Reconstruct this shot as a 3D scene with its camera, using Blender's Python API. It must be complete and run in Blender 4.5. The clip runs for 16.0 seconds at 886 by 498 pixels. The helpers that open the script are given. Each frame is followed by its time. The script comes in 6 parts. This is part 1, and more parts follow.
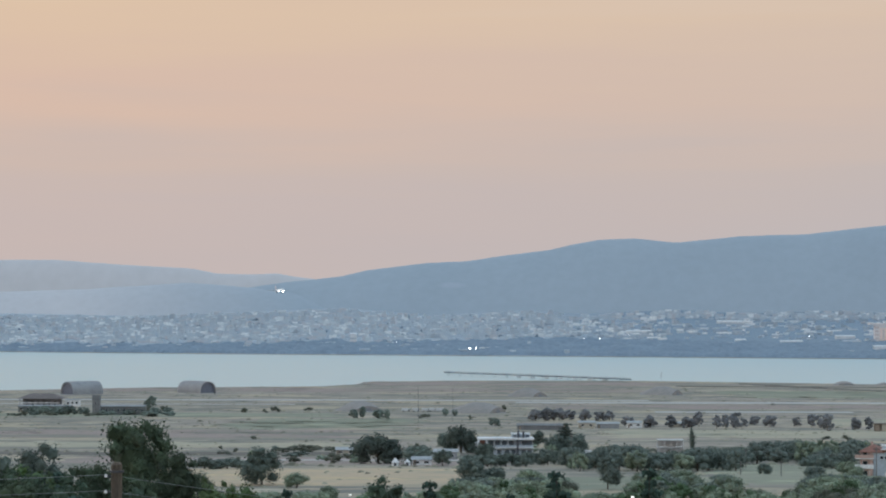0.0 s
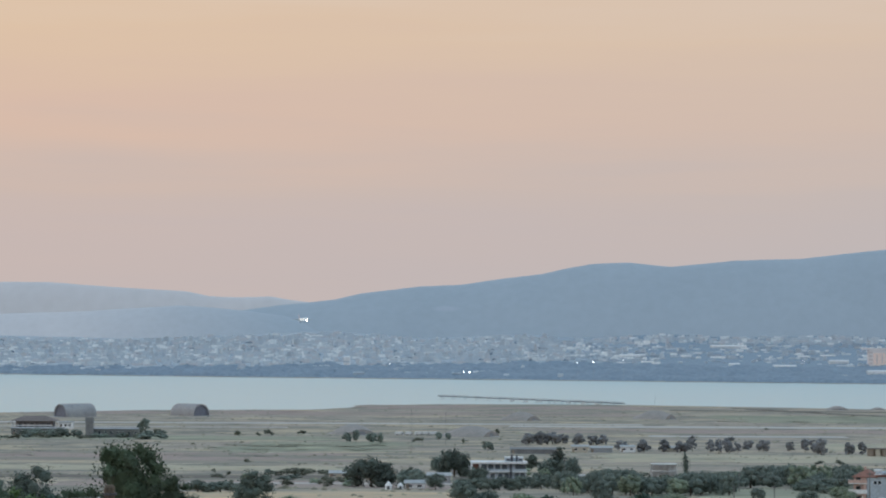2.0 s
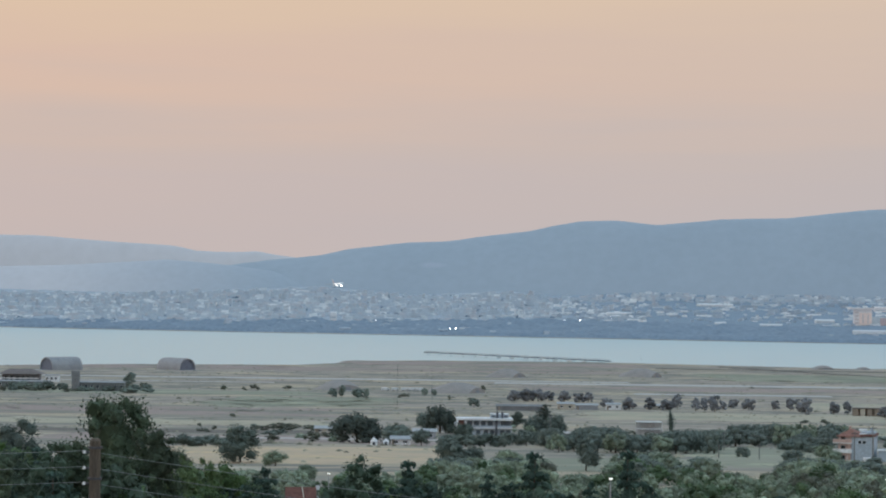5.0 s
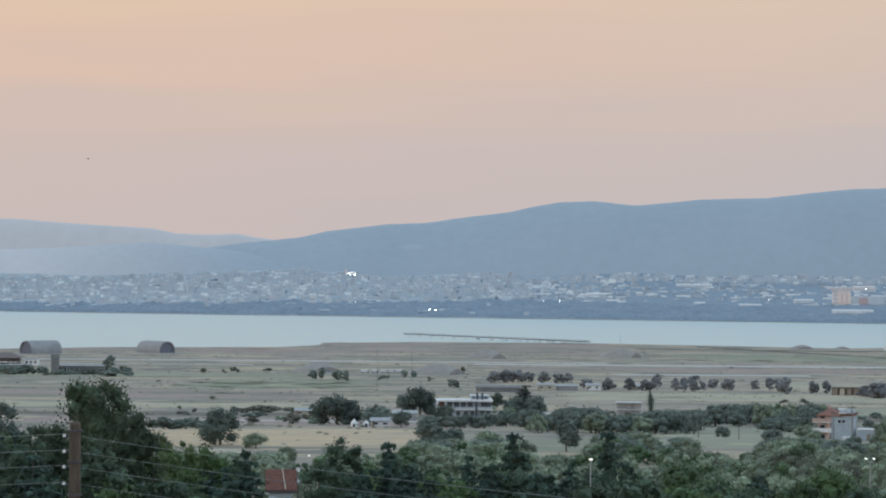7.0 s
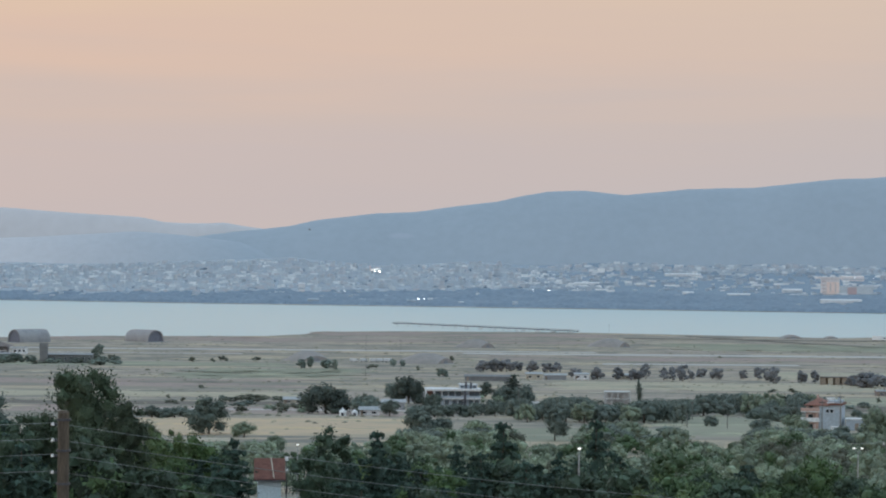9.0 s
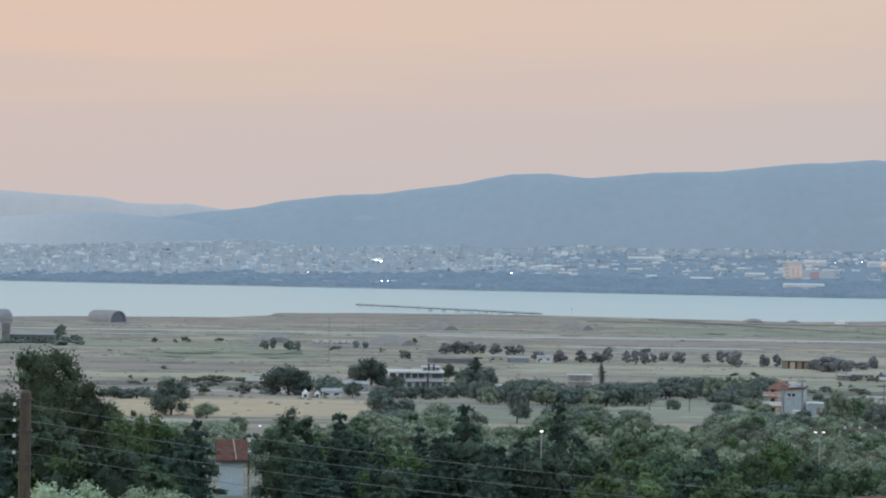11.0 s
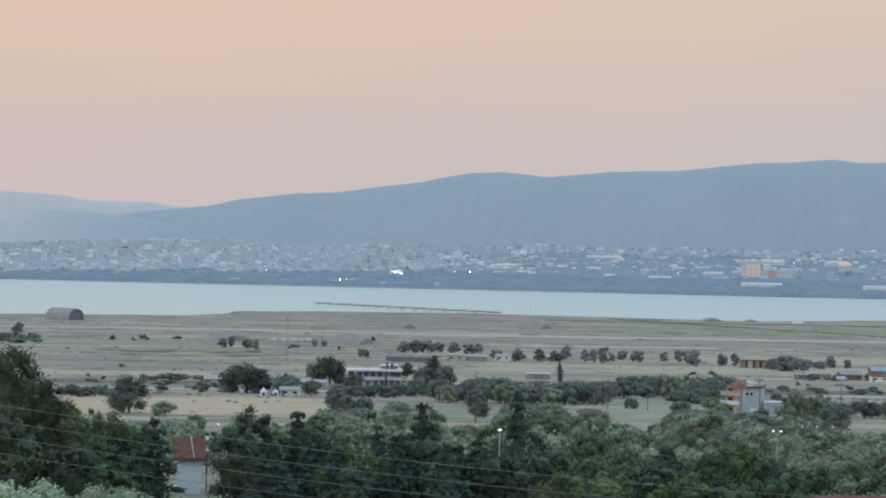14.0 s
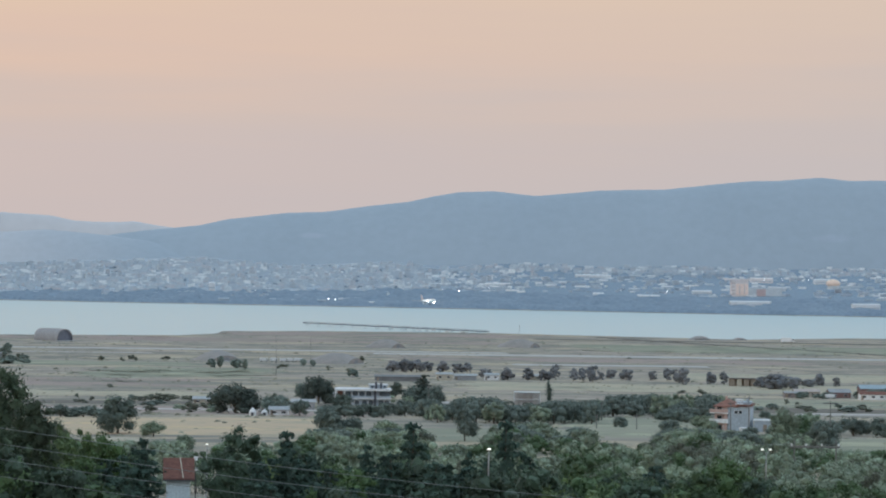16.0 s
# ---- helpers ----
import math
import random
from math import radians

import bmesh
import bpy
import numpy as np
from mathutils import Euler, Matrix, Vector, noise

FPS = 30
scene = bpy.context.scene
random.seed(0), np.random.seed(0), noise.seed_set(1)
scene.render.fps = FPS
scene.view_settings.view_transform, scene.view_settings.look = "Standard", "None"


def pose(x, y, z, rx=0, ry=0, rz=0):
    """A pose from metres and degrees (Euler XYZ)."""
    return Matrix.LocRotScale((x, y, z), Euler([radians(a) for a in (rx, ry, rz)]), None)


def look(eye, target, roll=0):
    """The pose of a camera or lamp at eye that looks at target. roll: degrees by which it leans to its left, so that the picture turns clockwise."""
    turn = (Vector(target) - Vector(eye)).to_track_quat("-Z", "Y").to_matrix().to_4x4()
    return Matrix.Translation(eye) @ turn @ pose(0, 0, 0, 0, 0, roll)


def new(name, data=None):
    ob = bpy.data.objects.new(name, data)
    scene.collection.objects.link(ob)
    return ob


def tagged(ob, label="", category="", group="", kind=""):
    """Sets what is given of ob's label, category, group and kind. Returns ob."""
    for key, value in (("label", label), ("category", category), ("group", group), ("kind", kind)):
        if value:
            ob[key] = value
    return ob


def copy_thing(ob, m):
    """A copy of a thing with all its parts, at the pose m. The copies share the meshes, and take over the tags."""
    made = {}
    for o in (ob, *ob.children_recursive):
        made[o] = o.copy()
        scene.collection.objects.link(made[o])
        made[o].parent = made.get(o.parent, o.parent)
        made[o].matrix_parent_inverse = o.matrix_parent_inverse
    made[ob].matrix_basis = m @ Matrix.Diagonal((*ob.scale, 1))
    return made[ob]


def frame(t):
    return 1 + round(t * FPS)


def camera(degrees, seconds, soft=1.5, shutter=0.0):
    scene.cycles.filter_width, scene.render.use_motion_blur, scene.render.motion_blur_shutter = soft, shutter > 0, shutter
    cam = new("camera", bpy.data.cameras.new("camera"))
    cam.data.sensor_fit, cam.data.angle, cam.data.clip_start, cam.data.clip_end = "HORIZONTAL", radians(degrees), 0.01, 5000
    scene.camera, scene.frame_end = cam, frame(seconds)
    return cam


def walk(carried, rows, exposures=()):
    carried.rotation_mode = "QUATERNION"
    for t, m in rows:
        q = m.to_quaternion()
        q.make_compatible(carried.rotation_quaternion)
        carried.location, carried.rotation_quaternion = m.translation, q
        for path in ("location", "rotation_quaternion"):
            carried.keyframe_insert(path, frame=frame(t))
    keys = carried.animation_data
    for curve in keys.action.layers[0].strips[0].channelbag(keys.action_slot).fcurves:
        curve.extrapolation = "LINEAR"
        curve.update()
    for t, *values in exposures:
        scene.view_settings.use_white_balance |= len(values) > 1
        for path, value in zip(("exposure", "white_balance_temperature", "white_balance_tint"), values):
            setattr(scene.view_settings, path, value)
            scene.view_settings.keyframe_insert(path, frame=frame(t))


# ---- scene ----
# ---- camera ----
cam = camera(19, 16.0, soft=2.0)
EYE = (0.0, 0.0, 72.0)


def aim(pan, tilt, roll):
    """Pose of the hand-held camera at its one standpoint, from degrees to the right, upwards and of lean."""
    p, e = radians(pan), radians(tilt)
    way = Vector((math.sin(p) * math.cos(e), math.cos(p) * math.cos(e), math.sin(e)))
    return look(EYE, Vector(EYE) + way * 100, roll)


walk(cam, [(t, aim(p, e, r)) for t, p, e, r in (
    (0.0, -0.868, 1.265, 0.085), (0.5, -0.729, 1.411, 0.142), (1.0, -0.622, 1.574, 0.224),
    (1.5, -0.617, 1.710, 0.250), (2.0, -0.738, 1.774, 0.268), (2.5, -0.849, 1.696, 0.360),
    (3.0, -0.883, 1.568, 0.520), (3.5, -0.816, 1.400, 0.653), (4.0, -0.701, 1.199, 0.743),
    (6.5, -0.096, 0.478, 0.512), (7.0, -0.000, 0.438, 0.450), (7.5, 0.036, 0.451, 0.393),
    (8.0, 0.032, 0.414, 0.381), (8.5, 0.080, 0.354, 0.428), (9.0, 0.244, 0.205, 0.527),
    (11.5, 1.169, -0.224, 0.859), (12.0, 1.278, -0.282, 0.820), (12.5, 1.463, -0.344, 0.836),
    (13.0, 1.676, -0.361, 0.861), (13.5, 1.843, -0.311, 0.937), (14.0, 1.931, -0.189, 1.006),
    (14.5, 1.971, -0.019, 0.989), (15.0, 2.015, 0.121, 0.947), (15.5, 2.079, 0.211, 0.890),
    (16.0, 2.172, 0.231, 0.819),
)], exposures=[(0, -0.08), (4, -0.09), (7, 0.0), (9, -0.02), (11.5, 0.07), (14, 0.07), (16, 0.02)])

# ---- light ----
world = bpy.data.worlds.new("dusk_sky")
scene.world = world
world.use_nodes = True
wt = world.node_tree
wt.nodes.clear()


def wnode(kind, **props):
    n = wt.nodes.new(kind)
    for k, val in props.items():
        if k == "op":
            n.operation = val
        elif k == "sky":
            n.sky_type = val
    return n


def ramp_fill(ramp, stops):
    els = ramp.color_ramp.elements
    while len(els) > 1:
        els.remove(els[-1])
    els[0].position, els[0].color = stops[0][0], (*stops[0][1], 1)
    for p, c in stops[1:]:
        els.new(p).color = (*c, 1)


tc = wnode("ShaderNodeTexCoord")
sep = wnode("ShaderNodeSeparateXYZ")
wt.links.new(tc.outputs["Generated"], sep.inputs[0])
up = wt.nodes.new("ShaderNodeMapRange")
up.inputs[1].default_value, up.inputs[2].default_value = 0.0, 0.5
# faint level streaks of haze shift the sky's colours up and down
streak_map = wnode("ShaderNodeMapping")
streak_map.inputs["Scale"].default_value = (5.0, 5.0, 60.0)
wt.links.new(tc.outputs["Generated"], streak_map.inputs[0])
streaks = wnode("ShaderNodeTexNoise")
streaks.inputs["Scale"].default_value, streaks.inputs["Detail"].default_value = 1.0, 4
wt.links.new(streak_map.outputs[0], streaks.inputs["Vector"])
shift = wnode("ShaderNodeMath", op="MULTIPLY_ADD")
shift.inputs[1].default_value, shift.inputs[2].default_value = 0.05, -0.025
wt.links.new(streaks.outputs[0], shift.inputs[0])
lifted = wnode("ShaderNodeMath", op="ADD")
wt.links.new(sep.outputs["Z"], lifted.inputs[0])
wt.links.new(shift.outputs[0], lifted.inputs[1])
wt.links.new(lifted.outputs[0], up.inputs[0])
west = wt.nodes.new("ShaderNodeValToRGB")
ramp_fill(west, [(0.0, (0.575, 0.495, 0.485)), (0.075, (0.610, 0.505, 0.475)), (0.11, (0.640, 0.512, 0.455)), (0.16, (0.725, 0.530, 0.428)), (0.23, (0.765, 0.570, 0.415)), (0.5, (0.80, 0.77, 0.74)), (1.0, (0.78, 1.02, 1.24))])
east = wt.nodes.new("ShaderNodeValToRGB")
ramp_fill(east, [(0.0, (0.535, 0.497, 0.510)), (0.075, (0.560, 0.502, 0.495)), (0.11, (0.580, 0.508, 0.485)), (0.16, (0.645, 0.525, 0.460)), (0.23, (0.705, 0.558, 0.450)), (0.5, (0.76, 0.76, 0.77)), (1.0, (0.76, 1.02, 1.26))])
side = wt.nodes.new("ShaderNodeMapRange")
side.inputs[1].default_value, side.inputs[2].default_value = -0.17, 0.20
wt.links.new(sep.outputs["X"], side.inputs[0])
blend = wt.nodes.new("ShaderNodeMix")
blend.data_type = "RGBA"
for r in (west, east):
    wt.links.new(up.outputs[0], r.inputs[0])
wt.links.new(side.outputs[0], blend.inputs[0])
wt.links.new(west.outputs[0], blend.inputs[6])
wt.links.new(east.outputs[0], blend.inputs[7])
sky = wt.nodes.new("ShaderNodeTexSky")
sky.sky_type, sky.sun_disc = "NISHITA", False
sky.sun_elevation, sky.sun_rotation = radians(3), radians(-80)
low = wt.nodes.new("ShaderNodeBackground")
wt.links.new(blend.outputs[2], low.inputs[0])
high = wt.nodes.new("ShaderNodeBackground")
high.inputs[1].default_value = 0.15
wt.links.new(sky.outputs[0], high.inputs[0])
both = wt.nodes.new("ShaderNodeMixShader")
aloft = wt.nodes.new("ShaderNodeMapRange")
aloft.inputs[1].default_value, aloft.inputs[2].default_value, aloft.inputs[4].default_value = 0.4, 0.95, 0.5
wt.links.new(sep.outputs["Z"], aloft.inputs[0])
wt.links.new(aloft.outputs[0], both.inputs[0])
wt.links.new(low.outputs[0], both.inputs[1])
wt.links.new(high.outputs[0], both.inputs[2])
wout = wt.nodes.new("ShaderNodeOutputWorld")
wt.links.new(both.outputs[0], wout.inputs[0])

sun = new("sun", bpy.data.lights.new("sun", "SUN"))
sun.data.energy, sun.data.angle, sun.data.color = 0.2, radians(12), (1.0, 0.80, 0.63)
sun.matrix_world = look((-1000, -180, 110), (0, 0, 0))

# ---- materials ----
MATS = {}


def mat(name, c1, c2=None, rough=0.85, metal=0.0, size=1.0, bump=0.0, vary=0.0, random_by="island", stretch=(1, 1, 1), emit=0.0, fine=0.15):
    """Procedural surface: two colours mixed by broad and fine noise, varied from piece to piece."""
    if name in MATS:
        return MATS[name]
    m = bpy.data.materials.new(name)
    m.use_nodes = True
    nt = m.node_tree
    b = nt.nodes["Principled BSDF"]
    b.inputs["Roughness"].default_value, b.inputs["Metallic"].default_value = rough, metal
    c2 = c2 or tuple(x * 0.7 for x in c1)
    geo = nt.nodes.new("ShaderNodeNewGeometry")
    tco = nt.nodes.new("ShaderNodeTexCoord")
    mp = nt.nodes.new("ShaderNodeMapping")
    mp.inputs["Scale"].default_value = tuple(s / size for s in stretch)
    nt.links.new(geo.outputs["Position"] if random_by == "world" else tco.outputs["Object"], mp.inputs[0])
    n1 = nt.nodes.new("ShaderNodeTexNoise")
    n1.inputs["Scale"].default_value, n1.inputs["Detail"].default_value = 1.0, 5
    nt.links.new(mp.outputs[0], n1.inputs["Vector"])
    n2 = nt.nodes.new("ShaderNodeTexNoise")
    n2.inputs["Scale"].default_value, n2.inputs["Detail"].default_value = 9.0, 3
    nt.links.new(mp.outputs[0], n2.inputs["Vector"])
    mr = nt.nodes.new("ShaderNodeMapRange")
    mr.inputs[1].default_value, mr.inputs[2].default_value = 0.35, 0.65
    nt.links.new(n1.outputs[0], mr.inputs[0])
    mix = nt.nodes.new("ShaderNodeMix")
    mix.data_type = "RGBA"
    mix.inputs[6].default_value, mix.inputs[7].default_value = (*c1, 1), (*c2, 1)
    nt.links.new(mr.outputs[0], mix.inputs[0])
    hsv = nt.nodes.new("ShaderNodeHueSaturation")
    nt.links.new(mix.outputs[2], hsv.inputs["Color"])
    val = nt.nodes.new("ShaderNodeMapRange")
    val.inputs[3].default_value, val.inputs[4].default_value = 1 - fine, 1 + fine
    val.inputs[1].default_value, val.inputs[2].default_value = 0.3, 0.7
    nt.links.new(n2.outputs[0], val.inputs[0])
    last = val
    if vary:
        v2 = nt.nodes.new("ShaderNodeMapRange")
        v2.inputs[3].default_value, v2.inputs[4].default_value = 1 - vary, 1 + vary
        if random_by == "object":
            oi = nt.nodes.new("ShaderNodeObjectInfo")
            nt.links.new(oi.outputs["Random"], v2.inputs[0])
        else:
            nt.links.new(geo.outputs["Random Per Island"], v2.inputs[0])
        mu = nt.nodes.new("ShaderNodeMath")
        mu.operation = "MULTIPLY"
        nt.links.new(val.outputs[0], mu.inputs[0])
        nt.links.new(v2.outputs[0], mu.inputs[1])
        last = mu
        if random_by == "island":
            oi = nt.nodes.new("ShaderNodeObjectInfo")
            v3 = nt.nodes.new("ShaderNodeMapRange")
            v3.inputs[3].default_value, v3.inputs[4].default_value = 0.74, 1.22
            nt.links.new(oi.outputs["Random"], v3.inputs[0])
            last = nt.nodes.new("ShaderNodeMath")
            last.operation = "MULTIPLY"
            nt.links.new(mu.outputs[0], last.inputs[0])
            nt.links.new(v3.outputs[0], last.inputs[1])
    nt.links.new(last.outputs[0], hsv.inputs["Value"])
    nt.links.new(hsv.outputs[0], b.inputs["Base Color"])
    if bump:
        bp = nt.nodes.new("ShaderNodeBump")
        bp.inputs["Strength"].default_value = bump
        nt.links.new(n2.outputs[0], bp.inputs["Height"])
        nt.links.new(bp.outputs[0], b.inputs["Normal"])
    # self-glow, used only for the haze painted on the far hills
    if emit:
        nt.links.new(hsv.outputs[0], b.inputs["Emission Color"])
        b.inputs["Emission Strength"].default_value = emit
    MATS[name] = m
    return m


def many_colours(name, colours, rough=0.85, random_by="island", size=2.0):
    """Surface that takes one of several colours for each piece, with grain."""
    m = mat(name, colours[0], rough=rough, size=size)
    nt = m.node_tree
    hsv = next(n for n in nt.nodes if n.type == "HUE_SAT")
    ramp = nt.nodes.new("ShaderNodeValToRGB")
    ramp.color_ramp.interpolation = "CONSTANT"
    ramp_fill(ramp, [(i / len(colours), c) for i, c in enumerate(colours)])
    if random_by == "object":
        src = nt.nodes.new("ShaderNodeObjectInfo").outputs["Random"]
    else:
        src = next(n for n in nt.nodes if n.type == "NEW_GEOMETRY").outputs["Random Per Island"]
    nt.links.new(src, ramp.inputs[0])
    nt.links.new(ramp.outputs[0], hsv.inputs["Color"])
    return m


def glow(name, colour, strength):
    m = bpy.data.materials.new(name)
    m.use_nodes = True
    b = m.node_tree.nodes["Principled BSDF"]
    b.inputs["Base Color"].default_value = (*colour, 1)
    b.inputs["Emission Color"].default_value = (*colour, 1)
    b.inputs["Emission Strength"].default_value = strength
    return m


# ---- mesh helpers ----
def mesh_from(name, verts, faces, material):
    me = bpy.data.meshes.new(name)
    me.from_pydata([tuple(v) for v in verts], [], faces)
    me.materials.append(material)
    me.update()
    return me


def as_mesh(name, bm, material):
    me = bpy.data.meshes.new(name)
    bmesh.ops.recalc_face_normals(bm, faces=bm.faces)
    bm.to_mesh(me)
    bm.free()
    me.materials.append(material)
    return me


def part(name, bm, material, parent=None, label=""):
    ob = new(name, as_mesh(name, bm, material) if isinstance(bm, bmesh.types.BMesh) else bm)
    ob.parent = parent
    return tagged(ob, label) if label else ob


def box(bm, x0, y0, z0, x1, y1, z1, bevel=0.0):
    r = bmesh.ops.create_cube(bm, size=1)
    vs = r["verts"]
    bmesh.ops.scale(bm, vec=(x1 - x0, y1 - y0, z1 - z0), verts=vs)
    bmesh.ops.translate(bm, vec=((x0 + x1) / 2, (y0 + y1) / 2, (z0 + z1) / 2), verts=vs)
    if bevel:
        es = list({e for v in vs for e in v.link_edges})
        bmesh.ops.bevel(bm, geom=es, offset=bevel, segments=1, affect="EDGES")
    return bm


def boxes(*rows, bevel=0.0):
    bm = bmesh.new()
    for r in rows:
        box(bm, *r, bevel=bevel)
    return bm


def rod(bm, a, b, r0, r1=None, n=8):
    """Tapered round bar from a to b."""
    a, b = Vector(a), Vector(b)
    r1 = r0 if r1 is None else r1
    d = b - a
    m = Matrix.Translation((a + b) / 2) @ d.to_track_quat("Z", "Y").to_matrix().to_4x4()
    bmesh.ops.create_cone(bm, cap_ends=True, segments=n, radius1=r0, radius2=r1, depth=d.length, matrix=m)
    return bm


def ball(bm, c, r, squash=(1, 1, 1), n=1):
    m = Matrix.Translation(c) @ Matrix.Diagonal((r * squash[0], r * squash[1], r * squash[2], 1))
    bmesh.ops.create_icosphere(bm, subdivisions=n, radius=1, matrix=m)
    return bm


def thing(name, label, category, m, group="", kind=""):
    ob = new(name)
    ob.matrix_basis = m
    return tagged(ob, label, category, group, kind)


def lerp_rows(x, rows):
    return float(np.interp(x, [r[0] for r in rows], [r[1] for r in rows]))


# ---- the lie of the land ----
SLOPE = [(-400, 74), (0, 64), (60, 60), (100, 57), (150, 52), (200, 48), (268, 43), (330, 40), (400, 37), (550, 32.5), (700, 28), (900, 19.5), (1085, 13), (1300, 8), (1500, 5), (1690, 3), (2000, 2), (2300, 1.2), (2700, 0.9)]
NEAR_SHORE = [(-3000, 2150), (-700, 2230), (-414, 2265), (-281, 2370), (-131, 2414), (-112, 2555), (-30, 2607), (137, 2618), (300, 2540), (379, 2500), (506, 2600), (700, 2560), (3000, 2500)]
FAR_SHORE = [(-3000, 4420), (-772, 4224), (-394, 4056), (-46, 3947), (283, 3844), (568, 3744), (718, 3702), (1200, 3640), (3000, 3600)]


TOWN_TOP = [(-3000, 50), (-848, 58), (-640, 54), (-550, 55), (-450, 60), (-340, 64), (-252, 69), (-180, 62), (-94, 55), (0, 60), (74, 64), (180, 58), (341, 66), (450, 60), (637, 64), (760, 59), (900, 64), (3000, 55)]


def land(x, y):
    ns, fs = lerp_rows(x, NEAR_SHORE), lerp_rows(x, FAR_SHORE)
    near = lerp_rows(y, SLOPE)
    if y < ns:
        return min(near, 0.02 + (ns - y) * 0.03) if y > ns - 60 else near
    if y < fs:
        return max(-3.0, (ns - y) * 0.03, (y - fs) * 0.03)
    return 0.02 + min((y - fs) * 0.06, 2.0) + min(1.0, max(0.0, (y - fs - 40) / (4640 - fs))) * lerp_rows(x, TOWN_TOP)


GRASS = bpy.data.materials.new("dry_grassland")
GRASS.use_nodes = True


def grassland(m, colours, sizes):
    """Patchy ground: broad fields, long streaks across the slope and a fine tussock grain, each its own colours."""
    nt = m.node_tree
    b = nt.nodes["Principled BSDF"]
    b.inputs["Roughness"].default_value = 0.95
    geo = nt.nodes.new("ShaderNodeNewGeometry")
    last = None
    for (c, lo, hi), (sx, sy) in zip(colours, sizes):
        mp = nt.nodes.new("ShaderNodeMapping")
        mp.inputs["Scale"].default_value = (0.6 / sx, 1 / sy, 0.02)
        mp.inputs["Location"].default_value = (sx * 0.37, sy * 0.11, 0)
        nt.links.new(geo.outputs["Position"], mp.inputs[0])
        n = nt.nodes.new("ShaderNodeTexNoise")
        n.inputs["Scale"].default_value, n.inputs["Detail"].default_value, n.inputs["Roughness"].default_value = 1.0, 4, 0.6
        nt.links.new(mp.outputs[0], n.inputs["Vector"])
        if last is None:
            last = nt.nodes.new("ShaderNodeRGB").outputs[0]
            last.default_value = (*c, 1)
            continue
        k = nt.nodes.new("ShaderNodeMapRange")
        k.inputs[1].default_value, k.inputs[2].default_value = lo, lo + (hi - lo) * 0.65
        nt.links.new(n.outputs[0], k.inputs[0])
        mx = nt.nodes.new("ShaderNodeMix")
        mx.data_type = "RGBA"
        mx.inputs[7].default_value = (*c, 1)
        nt.links.new(k.outputs[0], mx.inputs[0])
        nt.links.new(last, mx.inputs[6])
        last = mx.outputs[2]
    nt.links.new(last, b.inputs["Base Color"])


grassland(GRASS, [((0.362, 0.302, 0.252), 0, 1), ((0.268, 0.243, 0.196), 0.43, 0.58), ((0.46, 0.37, 0.26), 0.51, 0.63), ((0.19, 0.18, 0.155), 0.50, 0.63), ((0.50, 0.44, 0.335), 0.58, 0.70), ((0.268, 0.252, 0.2), 0.52, 0.72)],
          [(100, 100), (200, 150), (70, 62), (30, 34), (14, 15), (4, 6)])


def sheet(name, xs, ys, f, material):
    verts = [(x, y, f(x, y)) for y in ys for x in xs]
    n = len(xs)
    faces = [(j * n + i, j * n + i + 1, (j + 1) * n + i + 1, (j + 1) * n + i) for j in range(len(ys) - 1) for i in range(n - 1)]
    me = mesh_from(name, verts, faces, material)
    me.polygons.foreach_set("use_smooth", [True] * len(faces))
    return new(name, me)


xs = [-3000, -2200, -1600, -1200] + list(range(-1000, 1001, 25)) + [1200, 1600, 2200, 3000]
ys = list(range(-400, 2150, 25)) + list(range(2150, 2700, 8)) + list(range(2700, 3600, 60)) + list(range(3600, 4991, 15))
ground = tagged(sheet("ground", xs, ys, land, GRASS), "dry summer grassland falling from a hillside to a flat coast", "ground", kind="structure")

WATER = bpy.data.materials.new("sea_water")
WATER.use_nodes = True
_nt = WATER.node_tree
_b = _nt.nodes["Principled BSDF"]
_b.inputs["Base Color"].default_value = (0.40, 0.55, 0.565, 1)
_b.inputs["Roughness"].default_value = 0.32
_g = _nt.nodes.new("ShaderNodeNewGeometry")
_m = _nt.nodes.new("ShaderNodeMapping")
_m.inputs["Scale"].default_value = (0.05, 0.12, 0.1)
_n = _nt.nodes.new("ShaderNodeTexNoise")
_n.inputs["Scale"].default_value, _n.inputs["Detail"].default_value = 1.0, 6
_bp = _nt.nodes.new("ShaderNodeBump")
_bp.inputs["Strength"].default_value, _bp.inputs["Distance"].default_value = 0.6, 1.0
_nt.links.new(_g.outputs["Position"], _m.inputs[0])
_nt.links.new(_m.outputs[0], _n.inputs["Vector"])
_nt.links.new(_n.outputs[0], _bp.inputs["Height"])
_nt.links.new(_bp.outputs[0], _b.inputs["Normal"])
sea = sheet("water", [-3000, 3000], [2100, 4460], lambda x, y: 0.0, WATER)
tagged(sea, "calm pale blue-grey bay water at dusk", "sea", kind="structure")

# ---- far hills ----
RIDGE = [(-3000, 40), (-800, 50), (-543, 71), (-450, 105), (-367, 117), (-264, 128), (-212, 140), (-98, 154), (-36, 156), (46, 168), (119, 177), (165, 188), (212, 196), (274, 199), (356, 191), (469, 203), (593, 207), (739, 224), (801, 226), (879, 233), (934, 228), (1200, 235), (2000, 200), (3000, 180)]
BACK = [(-3000, 190), (-1500, 170), (-904, 160), (-798, 160), (-734, 155), (-660, 150), (-544, 144), (-501, 135), (-438, 133), (-385, 135), (-353, 129), (-311, 124), (-200, 100), (0, 60), (3000, 60)]
MIDDLE = [(-3000, 90), (-874, 99), (-720, 104), (-536, 116), (-465, 111), (-413, 106), (-342, 97), (-280, 84), (-200, 66), (-100, 40), (3000, 20)]


